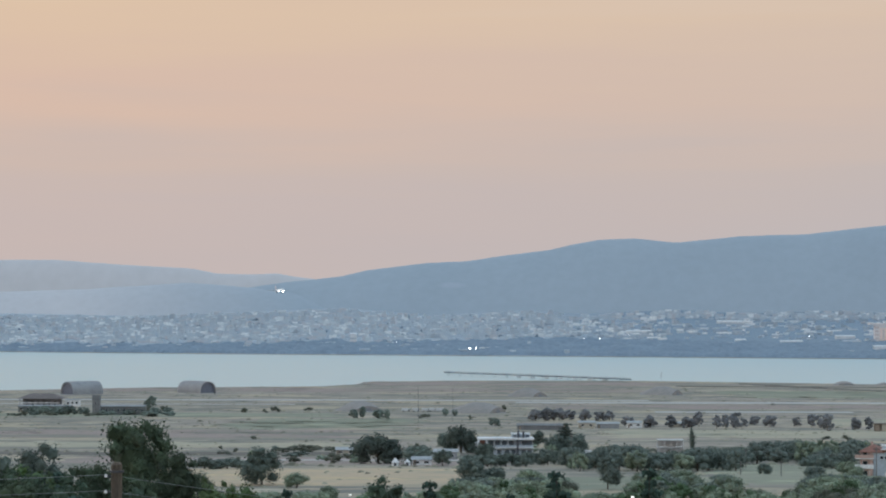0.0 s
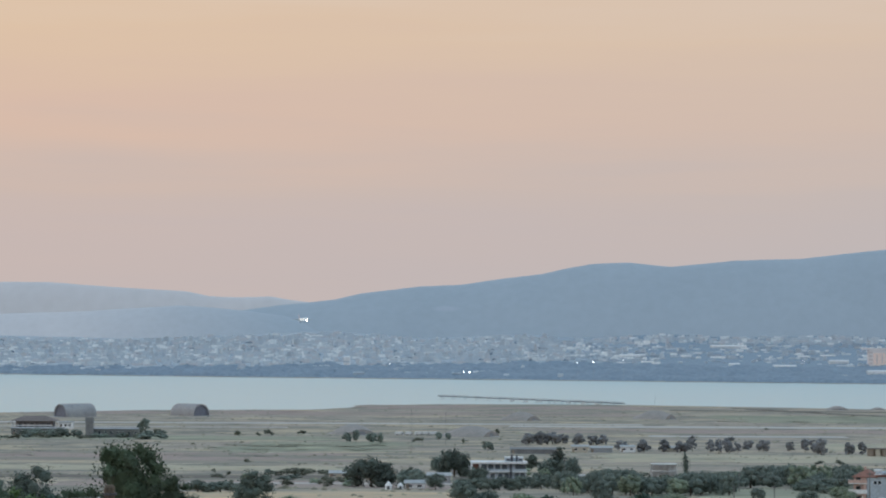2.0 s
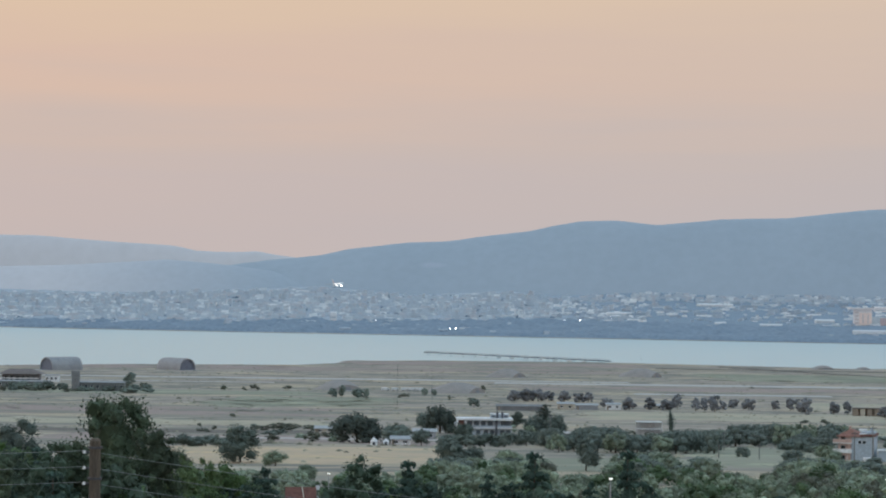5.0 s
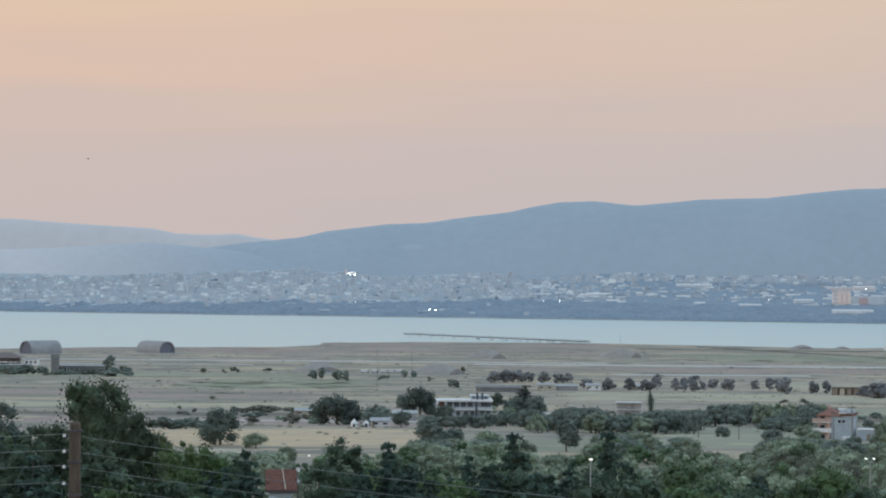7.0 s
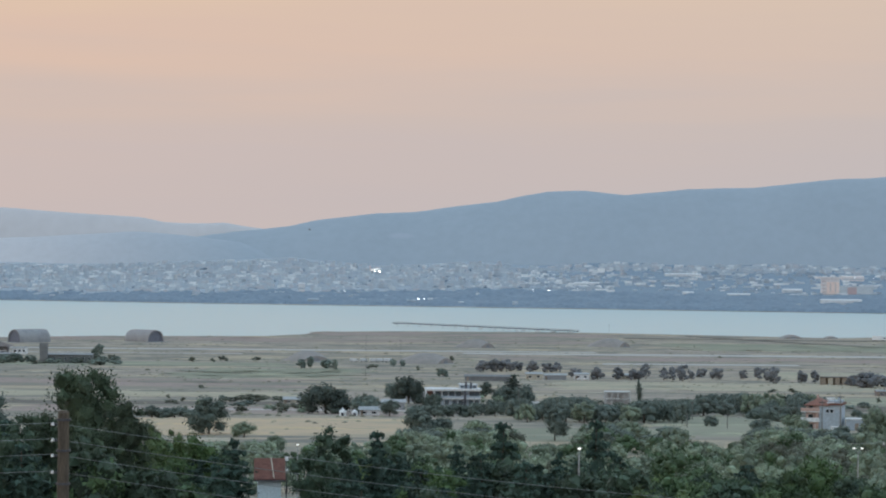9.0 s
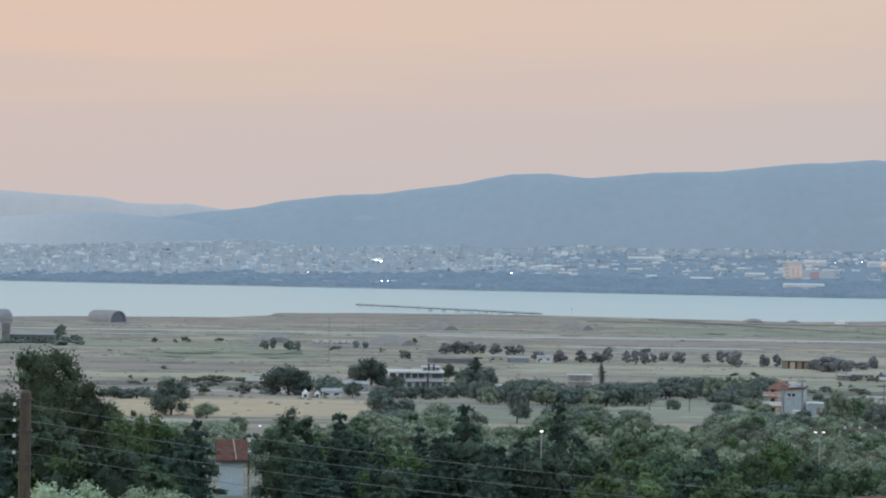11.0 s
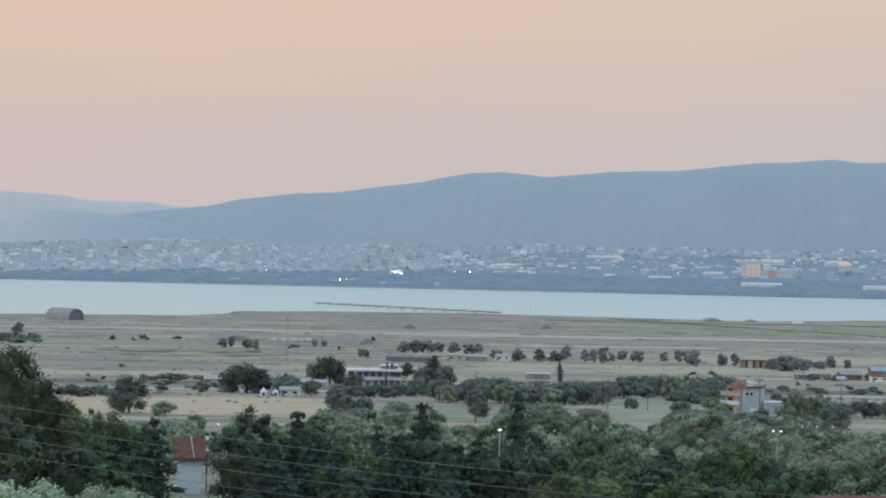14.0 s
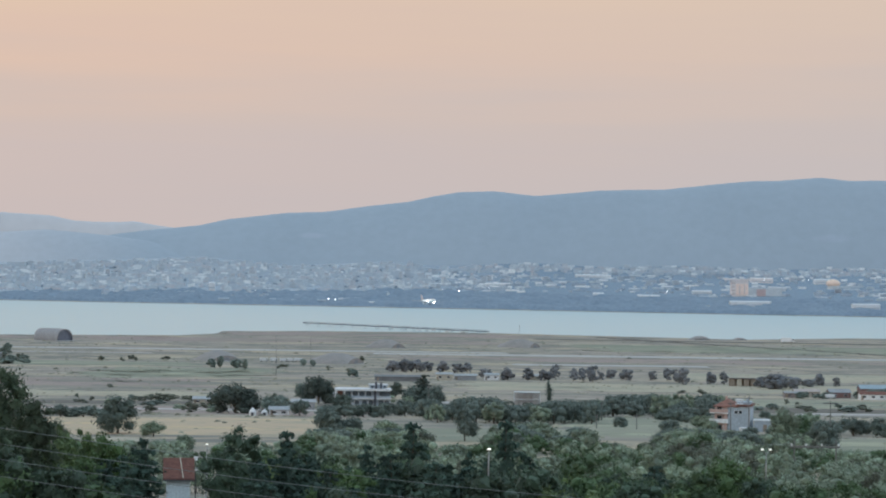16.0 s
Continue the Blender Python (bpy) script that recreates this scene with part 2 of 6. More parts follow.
def hills(name, rows, y0, y1, material, label, rough):
    def f(x, y):
        k = max(0.0, 1 - ((y1 - y) / (y1 - y0)) ** 1.6) if y < y1 else 1.0
        top = lerp_rows(x, rows)
        n = noise.fractal(Vector((x / 160, y / 60, 3.7)), 0.9, 2.0, 5)
        n2 = noise.fractal(Vector((x / 30, y / 40, 9.1)), 0.9, 2.0, 3)
        return top * k + rough * n * (1 - k) * 3 * k + n2 * rough * 0.12
    hx = [-3000, -2400, -1800, -1400] + list(range(-1100, 1201, 10)) + [1400, 1800, 2400, 3000]
    return tagged(sheet(name, hx, [y0 + (y1 - y0) * i / 14 for i in range(15)] + [y1 + 30], f, material), label, "hills", kind="structure")


# distance haze is painted into the hill colours and their faint glow
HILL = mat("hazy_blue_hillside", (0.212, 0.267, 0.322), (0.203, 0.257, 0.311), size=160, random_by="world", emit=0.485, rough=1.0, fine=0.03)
HILL_FAR = mat("hazy_pale_hillside", (0.325, 0.346, 0.380), (0.311, 0.336, 0.370), size=200, random_by="world", emit=0.6, rough=1.0, fine=0.03)
HILL_MID = mat("hazy_grey_hillside", (0.338, 0.362, 0.398), (0.324, 0.349, 0.386), size=120, random_by="world", emit=0.485, rough=1.0, fine=0.03)
def fade_to(m, colour, x0, x1):
    """Let the hillside's colour pass into another along the range."""
    nt = m.node_tree
    hsv = next(n for n in nt.nodes if n.type == "HUE_SAT")
    old = hsv.inputs["Color"].links[0].from_socket
    sp = nt.nodes.new("ShaderNodeSeparateXYZ")
    nt.links.new(next(n for n in nt.nodes if n.type == "NEW_GEOMETRY").outputs["Position"], sp.inputs[0])
    k = nt.nodes.new("ShaderNodeMapRange")
    k.inputs[1].default_value, k.inputs[2].default_value = x0, x1
    nt.links.new(sp.outputs["X"], k.inputs[0])
    mx = nt.nodes.new("ShaderNodeMix")
    mx.data_type = "RGBA"
    mx.inputs[7].default_value = (*colour, 1)
    nt.links.new(k.outputs[0], mx.inputs[0])
    nt.links.new(old, mx.inputs[6])
    nt.links.new(mx.outputs[2], hsv.inputs["Color"])


# the painted haze thins eastward until the foothills match the ridge
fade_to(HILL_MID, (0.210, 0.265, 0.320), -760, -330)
def bare_patch(m, x, z, w, h, colour):
    """A paler bare scar on the hillside."""
    nt = m.node_tree
    hsv = next(n for n in nt.nodes if n.type == "HUE_SAT")
    old = hsv.inputs["Color"].links[0].from_socket
    mp = nt.nodes.new("ShaderNodeMapping")
    mp.inputs["Location"].default_value = (-x / w, 0, -z / h)
    mp.inputs["Scale"].default_value = (1 / w, 0, 1 / h)
    nt.links.new(next(n for n in nt.nodes if n.type == "NEW_GEOMETRY").outputs["Position"], mp.inputs[0])
    ln = nt.nodes.new("ShaderNodeVectorMath")
    ln.operation = "LENGTH"
    nt.links.new(mp.outputs[0], ln.inputs[0])
    k = nt.nodes.new("ShaderNodeMapRange")
    k.inputs[1].default_value, k.inputs[2].default_value, k.inputs[3].default_value, k.inputs[4].default_value = 0.4, 1.0, 0.8, 0.0
    nt.links.new(ln.outputs["Value"], k.inputs[0])
    mx = nt.nodes.new("ShaderNodeMix")
    mx.data_type = "RGBA"
    mx.inputs[7].default_value = (*colour, 1)
    nt.links.new(k.outputs[0], mx.inputs[0])
    nt.links.new(old, mx.inputs[6])
    nt.links.new(mx.outputs[2], hsv.inputs["Color"])


bare_patch(HILL, -56, 112, 30, 7, (0.235, 0.285, 0.345))
bare_patch(HILL, 880, 120, 45, 9, (0.225, 0.278, 0.340))
hills("backdrop_far_hills", BACK, 4890, 4945, HILL_FAR, "distant hills in painted pale blue haze under the dusk sky", 4)
hills("backdrop_long_ridge", RIDGE, 4660, 4850, HILL, "long wooded mountain ridge in painted blue-grey haze behind the town", 4)
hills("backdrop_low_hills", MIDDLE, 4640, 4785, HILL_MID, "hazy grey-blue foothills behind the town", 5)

# ---- trees ----
BARK = mat("tree_bark", (0.11, 0.085, 0.06), (0.06, 0.045, 0.035), size=0.4, bump=0.4)
LEAF = {
    "broadleaf": mat("green_leaves", (0.080, 0.134, 0.056), (0.048, 0.088, 0.041), size=2.5, vary=0.34, rough=0.7),
    "oak": mat("dark_green_leaves", (0.056, 0.092, 0.055), (0.036, 0.064, 0.042), size=2.5, vary=0.34, rough=0.7),
    "grass_green": mat("fresh_green_leaves", (0.092, 0.156, 0.050), (0.056, 0.105, 0.040), size=2.2, vary=0.36, rough=0.7),
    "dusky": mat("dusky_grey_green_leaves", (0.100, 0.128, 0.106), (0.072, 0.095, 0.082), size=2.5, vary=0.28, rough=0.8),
    "lime": mat("yellow_green_leaves", (0.122, 0.180, 0.064), (0.084, 0.132, 0.052), size=2.0, vary=0.4, rough=0.7),
    "olive": mat("olive_leaves", (0.250, 0.308, 0.215), (0.165, 0.215, 0.150), size=2.0, vary=0.34, rough=0.6),
    "pale": mat("silvery_olive_leaves", (0.38, 0.47, 0.32), (0.27, 0.35, 0.235), size=1.2, vary=0.34, rough=0.6),
    "pine": mat("pine_needles", (0.078, 0.108, 0.056), (0.042, 0.066, 0.043), size=1.6, vary=0.34),
    "cedar": mat("cedar_needles", (0.054, 0.095, 0.070), (0.034, 0.066, 0.055), size=2.0, vary=0.34),
    # next two: distance haze painted in as a paler, bluer leaf colour
    "dusty": mat("haze_paled_dark_leaves", (0.160, 0.200, 0.172), (0.120, 0.155, 0.138), size=3.0, vary=0.22),
    "roadside": mat("haze_tinted_purplish_leaves", (0.185, 0.192, 0.205), (0.150, 0.158, 0.170), size=3.0, vary=0.24),
    "scrub": mat("grey_green_scrub", (0.143, 0.156, 0.117), (0.098, 0.111, 0.085), size=2.0, vary=0.4),
}


def crown_mesh(name, blobs, leaves, size, material, rng, flat=0.0, tall=1.0):
    """Crown of many small leaf clumps set on uneven boughs, with dim inner masses."""
    leaves, size = int(leaves * 1.75), size * 0.88
    B = np.array(blobs, float)
    w = (B[:, 3] * B[:, 4] + B[:, 4] * B[:, 5]) ** 0.9
    pick = rng.choice(len(B), leaves, p=w / w.sum())
    d = rng.normal(size=(leaves, 3))
    d /= np.linalg.norm(d, axis=1)[:, None]
    far = leaves <= 600
    rad = rng.uniform(0.5, 1.2, leaves) if far else rng.uniform(0.30, 1.36, leaves) ** 0.75
    core = 0.80 if far else 0.70
    c = B[pick, :3] + d * B[pick, 3:6] * rad[:, None]
    u = rng.normal(size=(leaves, 3))
    u[:, 2] *= 1 - flat
    u /= np.linalg.norm(u, axis=1)[:, None]
    v = np.cross(u, d + rng.normal(size=(leaves, 3)) * 0.5)
    v /= np.linalg.norm(v, axis=1)[:, None] + 1e-9
    s = size * rng.uniform(0.6, 1.4, leaves)[:, None]
    u[:, 2] /= tall
    v[:, 2] /= tall
    q = np.stack([c - u * s * 0.9, c + u * s * 0.5 + v * s * 0.6, c + u * s * 0.5 - v * s * 0.6], 1).reshape(-1, 3)
    faces = [(3 * i, 3 * i + 1, 3 * i + 2) for i in range(leaves)]
    verts = [tuple(p) for p in q]
    bm = bmesh.new()
    for b in B:
        m = Matrix.Translation(b[:3]) @ Matrix.Diagonal((b[3] * core, b[4] * core, b[5] * core, 1))
        bmesh.ops.create_icosphere(bm, subdivisions=1, radius=1, matrix=m)
    base = len(verts)
    bm.verts.ensure_lookup_table()
    verts += [tuple(x.co + Vector(rng.normal(size=3) * size * 0.6)) for x in bm.verts]
    faces += [tuple(base + x.index for x in f.verts) for f in bm.faces]
    bm.free()
    return mesh_from(name, verts, faces, material)


def trunk_mesh(height, r, tips, rng):
    bm = bmesh.new()
    lean = Vector((rng.normal() * 0.03 * height, rng.normal() * 0.03 * height, height))
    mid = lean * 0.5 + Vector((rng.normal(), rng.normal(), 0)) * r * 0.8
    rod(bm, (0, 0, -0.5), mid, r, r * 0.75, 7)
    rod(bm, mid, lean, r * 0.75, r * 0.3, 7)
    for t in tips:
        rod(bm, lean * float(rng.uniform(0.55, 0.9)), t, r * 0.4, r * 0.1, 5)
    return as_mesh("trunk", bm, BARK)


def tree_shape(kind, seed, leaves, tall):
    """Trunk and crown meshes of a tree one metre high and one metre wide, for trees that stand `tall` times as high as wide."""
    rng = np.random.default_rng(seed)
    blobs = []
    if kind in ("broadleaf", "oak", "grass_green", "dusky", "lime", "olive", "pale", "dusty", "scrub", "roadside"):
        low = {"scrub": 0.12, "olive": 0.22, "pale": 0.3, "dusty": 0.2}.get(kind, 0.14)
        n = int({"scrub": 9, "olive": 15, "dusty": 24, "roadside": 22}.get(kind, 26) * max(1, tall) ** 0.8)
        for i in range(n):
            a, k = rng.uniform(0, 6.28), rng.uniform(0.25, 1.0) ** 0.5
            z = low + (0.86 - low) * (i + rng.uniform(0, 1)) / n
            spread = 0.38 * (max(0.0, 1 - ((z - 0.42) / 0.56) ** 2) ** 0.5 if z > 0.42 else 0.78 + 0.22 * z / 0.42)
            r = rng.uniform(0.11, 0.19) if kind in ("dusty", "olive", "roadside", "dusky") else rng.uniform(0.08, 0.17)
            blobs.append((math.cos(a) * k * spread, math.sin(a) * k * spread, z, r, r, r * 0.85 / tall))
        blobs.append((0, 0, 0.90, 0.11, 0.11, 0.10 / tall))
        blobs.append((0, 0, 0.52, 0.31, 0.31, 0.29))
        size, flat, trunk, tr = 0.032, 0.0, 0.6, 0.03
    elif kind == "pine":
        n = 44
        for i in range(n):
            z = 0.10 + 0.84 * (i / (n - 1))
            w = lerp_rows(z, [(0.0, 0.26), (0.45, 0.28), (0.6, 0.40), (0.78, 0.43), (0.9, 0.30), (1.0, 0.08)]) * rng.uniform(0.55, 1.1)
            a = i * 2.4 + rng.uniform(-0.5, 0.5)
            r = rng.uniform(0.10, 0.17)
            blobs.append((math.cos(a) * w, math.sin(a) * w, z, r, r, r * 0.75 / tall))
        blobs += [(0, 0, 0.45, 0.30, 0.30, 0.34), (0.02, 0, 0.74, 0.42, 0.42, 0.21), (0.05, 0.02, 0.9, 0.24, 0.24, 0.09)]
        size, flat, trunk, tr = 0.032, 0.0, 0.8, 0.03
    elif kind in ("cedar", "conifer"):
        levels = int(8 + 3 * tall)
        bend = rng.uniform(0, 6.28)
        for i in range(levels):
            z = 0.08 + 0.88 * i / (levels - 1)
            w = 0.50 * (1.02 - z) ** 0.50 * rng.uniform(0.72, 1.10)
            cx, cy = math.cos(bend) * 0.05 * z * z, math.sin(bend) * 0.05 * z * z
            n = 7 if z < 0.6 else 5 if z < 0.85 else 3
            for j in range(n):
                if rng.random() < 0.14:
                    continue
                a = 6.28 * j / n + i * 1.3 + rng.uniform(-0.4, 0.4)
                L = w * rng.uniform(0.6, 1.22)
                for k, wide in ((0.42, 0.36), (0.80, 0.27)):
                    blobs.append((cx + math.cos(a) * L * k, cy + math.sin(a) * L * k, z - L * 0.16 * k * k / tall + rng.uniform(-0.012, 0.012), L * wide, L * wide, 0.020 + 0.040 * w))
        blobs += [(0, 0, 0.3, 0.26, 0.26, 0.26), (0, 0, 0.60, 0.17, 0.17, 0.20), (math.cos(bend) * 0.05, math.sin(bend) * 0.05, 0.97, 0.022, 0.022, 0.035)]
        blobs += [(math.cos(bend) * 0.05 * z * z, math.sin(bend) * 0.05 * z * z, z, 0.34 * (1.04 - z) + 0.02, 0.34 * (1.04 - z) + 0.02, 0.045) for z in (0.66, 0.74, 0.82, 0.88, 0.93)]
        size, flat, trunk, tr = 0.030, 0.55, 0.93, 0.022
    else:
        for i in range(9):
            z = 0.08 + 0.84 * i / 8
            w = 0.42 * math.sin(math.pi * (0.12 + 0.8 * (i / 8))) ** 0.7
            blobs.append((rng.normal() * 0.04, rng.normal() * 0.04, z, w, w, 0.10))
        size, flat, trunk, tr = 0.04, 0.0, 0.6, 0.02
    tips = [b[:3] for b in blobs[2:8]] if kind not in ("cedar", "conifer") else []
    leaf = LEAF[{"cypress": "dusky", "conifer": "dusky"}.get(kind, kind)]
    if leaves >= 2600:
        leaves, size = int(leaves * 1.35), size * 0.80
    return trunk_mesh(trunk, tr, tips, rng), crown_mesh("crown", blobs, leaves, size, leaf, rng, flat, tall)


LABELS = {
    "broadleaf": ("leafy green broadleaf tree with a rounded crown", "tree"),
    "roadside": ("dark tree with haze-tinted purple-grey colour and a rounded crown", "tree"),
    "oak": ("dark green broadleaf tree with a dense rounded crown", "tree"),
    "grass_green": ("fresh green broadleaf tree with a full rounded crown", "tree"),
    "dusky": ("dusky grey-green broadleaf tree with a rounded crown", "tree"),
    "conifer": ("dusky grey-green conifer with a broad conical crown", "conifer"),
    "lime": ("yellow-green broadleaf tree with a loose crown", "tree"),
    "olive": ("grey-green olive tree with a low round crown", "olive tree"),
    "pale": ("silvery light green olive tree with a dense crown", "olive tree"),
    "pine": ("tall bushy dark green pine tree", "pine tree"),
    "cedar": ("dark green cedar with spreading tiers of boughs", "cedar tree"),
    "dusty": ("dark round tree with haze-paled leaf colour on dry grassland", "tree"),
    "scrub": ("low grey-green bush on dry grassland", "bush"),
    "cypress": ("narrow dark green cypress tree", "cypress tree"),
}
NAMES = {"broadleaf": "tree", "roadside": "roadside_tree", "oak": "evergreen_tree", "lime": "tree", "dusky": "tree", "conifer": "conifer", "grass_green": "tree", "olive": "olive_tree", "pale": "olive_tree", "pine": "pine_tree", "cedar": "cedar_tree", "dusty": "field_tree", "scrub": "bush", "cypress": "cypress_tree"}
PROTO = {}


def shapes(kind, variant, fine, tall):
    key = (kind, variant, fine, tall)
    if key not in PROTO:
        PROTO[key] = tree_shape(kind, variant * 17 + len(kind) * 5 + 3, fine, tall)
    return PROTO[key]


def plant(kind, x, y, height, width, group, variant=0, fine=900, turn=None, sink=0.0):
    """One tree of that kind, standing on the land."""
    trunk, crown = shapes(kind, variant, fine, min((0.6, 0.9, 1.3, 1.8, 2.4), key=lambda a: abs(a - height / width)))
    label, category = LABELS[kind]
    turn = (x * 7.3 + y * 3.1) % 6.28 if turn is None else turn
    ob = thing(NAMES[kind], label, category, Matrix.Translation((x, y, land(x, y) - sink)) @ Matrix.Rotation(turn, 4, "Z") @ Matrix.Diagonal((width, width, height, 1)), group)
    if kind not in ("scrub", "cypress"):
        part("trunk", trunk, None, ob)
    part("crown", crown, None, ob)
    return ob


FAR_ROW = [(31.7, 1596.5, 6.5, 8.9), (38.6, 1599.5, 7.2, 8.9), (46.2, 1602.5, 6.8, 10.3), (52.5, 1605.5, 6.2, 6.9), (61.8, 1598.5, 6.5, 8.2), (70.1, 1591.5, 5.4, 7.5), (76.0, 1594.0, 6.1, 6.1), (81.7, 1498.5, 5.4, 7.0), (92.9, 1472.5, 6.6, 9.4), (104.6, 1477.5, 6.9, 6.3), (113.3, 1471.0, 5.7, 8.2), (120.7, 1484.5, 9.2, 5.7), (129.1, 1467.5, 7.5, 5.6), (134.3, 1470.0, 7.8, 5.0), (138.3, 1452.0, 9.0, 7.4), (145.2, 1474.5, 5.4, 3.8)]
FAR_ROW_EAST = [(156.6, 1527.5, 4.9, 5.9), (162.7, 1502.0, 5.8, 7.7), (177.1, 1498.5, 5.4, 5.1), (184.6, 1491.5, 7.3, 5.7), (187.3, 1472.5, 7.2, 6.3), (184.8, 1423.5, 9.1, 7.3), (200.4, 1430.0, 7.0, 6.1), (208.2, 1433.0, 7.6, 5.2), (222.9, 1394.0, 5.7, 8.9), (225.4, 1369.0, 7.6, 12.9), (235.8, 1381.5, 6.2, 11.8), (251.1, 1414.0, 4.2, 9.1), (262.2, 1445.5, 6.2, 8.6), (267.5, 1420.5, 5.5, 4.2)]
AIRFIELD_TREES = [(-156.7, 1736.0, 3.3, 5.9), (-142.7, 1731.0, 2.6, 4.4), (-137.0, 1743.5, 3.7, 6.7), (-117.1, 1772.5, 2.3, 8.3), (-78.8, 1614.5, 6.2, 7.6), (-73.4, 1616.5, 7.9, 6.2), (-63.6, 1621.0, 5.5, 10.4), (-57.2, 1580.5, 7.4, 4.7), (-236.1, 1887.0, 6.4, 8.1), (-210.2, 1758.0, 3.4, 9.0), (-221.8, 1732.0, 3.7, 14.8), (-233.0, 1707.0, 3.3, 14.6), (-23.9, 1672.5, 5.0, 5.7), (-17.9, 1675.5, 4.6, 5.0), (-35.5, 1633.0, 2.8, 7.7), (-7.4, 1580.5, 4.0, 2.7), (6.8, 1586.0, 2.0, 8.1), (6.7, 1486.0, 4.4, 8.2), (14.4, 1780.5, 3.8, 4.6), (-6.0, 1646.0, 0.7, 3.5)]
FIELD_BUSHES = [(-109.2, 1262.5, 1.6, 4.3), (-109.7, 1106.0, 1.4, 2.4), (-99.3, 1062.5, 1.4, 3.2), (-80.9, 1051.5, 1.8, 6.7), (-72.8, 1081.5, 2.3, 8.3), (-61.5, 1065.0, 2.0, 5.9), (-53.9, 952.0, 1.8, 4.9), (-48.1, 937.0, 1.8, 4.8), (194.2, 1120.5, 1.2, 1.9), (189.6, 1118.5, 2.4, 2.4), (175.3, 1282.0, 1.9, 5.5), (166.4, 1287.5, 1.4, 6.6)]
MIDDLE_TREES = [(-33.2, 850, 8.8, 15.0), (-21.0, 846, 5.6, 9.2), (-8.6, 1050, 9.8, 12.5), (-14.8, 1066, 7.2, 9.0), (-12.4, 824, 5.0, 5.9), (0.9, 930, 5.4, 7.4), (-2.6, 604, 6.9, 7.6), (2.5, 605, 4.4, 6.7), (32.4, 1045, 11.6, 12.0), (24.4, 1164, 6.5, 8.0), (36.5, 1040, 7.0, 9.0), (28.6, 1042, 7.4, 8.0), (7.1, 819, 3.9, 7.0), (13.1, 816, 4.2, 7.6), (20.7, 840, 4.3, 7.2), (28.1, 594, 7.8, 5.8), (-4.0, 815, 3.4, 7.0), (1.6, 812, 3.6, 7.0), (27.0, 850, 4.4, 7.4), (16.8, 860, 3.6, 7.0)]
FIELD_EDGE_TREES = [(-51.6, 617, 8.4, 9.6), (-42.4, 602, 3.2, 5.7), (-30.9, 531, 2.9, 4.2), (10.4, 597, 4.2, 7.6), (74.3, 700, 2.8, 3.6), (-78.9, 752, 3.4, 7.9), (-73.0, 757, 3.0, 9.0), (-68.2, 770, 2.4, 6.6), (-86.1, 744, 3.6, 6.3), (-90.5, 722, 4.0, 6.1)]
EAST_TREES = [(94.0, 558, 9.0, 7.6), (108.6, 652, 5.6, 5.6), (99.8, 543, 7.0, 7.4), (129.3, 662, 4.2, 8.4), (126.6, 676, 3.1, 6.5), (134.5, 652, 4.6, 6.9), (140.0, 868, 2.6, 4.1), (103.8, 790, 4.4, 9.0), (100.9, 815, 3.6, 8.0), (96.5, 700, 3.4, 6.6), (89.0, 600, 2.8, 7.0), (88.4, 556, 3.2, 6.6)]
DARK_CEDARS = [(-10.1, 265, 12.5, 4.9), (-5.3, 268, 11.3, 5.0), (-3.4, 276, 8.6, 4.4), (2.7, 270, 10.0, 4.2), (7.3, 262, 12.2, 6.3), (5.0, 255, 9.2, 5.0), (12.9, 266, 9.5, 4.0), (16.7, 264, 12.5, 5.4), (14.0, 250, 8.5, 4.4), (-19.3, 262, 10.4, 5.9), (-20.1, 250, 8.7, 4.4), (3.0, 240, 6.2, 4.6), (9.6, 248, 8.2, 4.6), (-7.6, 245, 8.0, 4.9), (-11.6, 258, 9.8, 4.6)]
BIG_PINES = [(-35.1, 268, 17.5, 6.6), (-30.1, 262, 14.2, 4.2), (-38.6, 262, 13.0, 4.0), (-34.0, 258, 11.8, 4.6)]
GREEN_TREES = [(-30.0, 285, 12.1, 4.0), (-28.3, 290, 11.6, 3.8), (-24.6, 275, 10.9, 6.4), (-21.8, 280, 10.0, 4.2), (-1.0, 247, 8.4, 5.2), (1.7, 251, 8.2, 4.6), (39.1, 268, 9.1, 7.8), (35.5, 262, 8.0, 5.8), (40.8, 258, 7.4, 5.6), (18.9, 240, 6.7, 4.0), (50.2, 262, 7.0, 6.6), (48.4, 270, 6.6, 5.6), (52.2, 256, 6.6, 5.0), (35.5, 300, 5.8, 5.0), (29.9, 290, 5.8, 5.4), (-8.2, 325, 7.6, 4.2), (-9.6, 318, 7.2, 3.6), (-43.7, 300, 11.0, 6.4), (-46.9, 290, 12.0, 7.4), (19.6, 160, 5.2, 3.1), (16.6, 150, 4.9, 2.4)]
NEAR_OLIVES = [(-15.5, 118.0, 5.7, 3.8), (-14.0, 122.0, 5.9, 3.9), (-11.2, 116.0, 5.6, 3.5), (-9.4, 114.0, 5.5, 2.9), (-7.4, 112.0, 5.3, 3.1), (-5.7, 113.0, 5.2, 2.7), (-1.3, 105.0, 5.0, 2.7), (7.7, 120.0, 5.3, 2.6), (11.2, 118.0, 5.1, 3.0)]
WEST_TREES = [(-54.8, 330, 15.6, 7.0), (-52.3, 300, 13.0, 7.0), (-39.6, 255, 13.3, 4.2), (-57.3, 310, 14.7, 5.3), (-40.7, 240, 12.0, 5.1), (-31.3, 290, 12.4, 4.0), (-39.6, 225, 11.0, 4.3), (-36.1, 230, 11.2, 3.9), (-45.5, 255, 13.2, 6.0)]

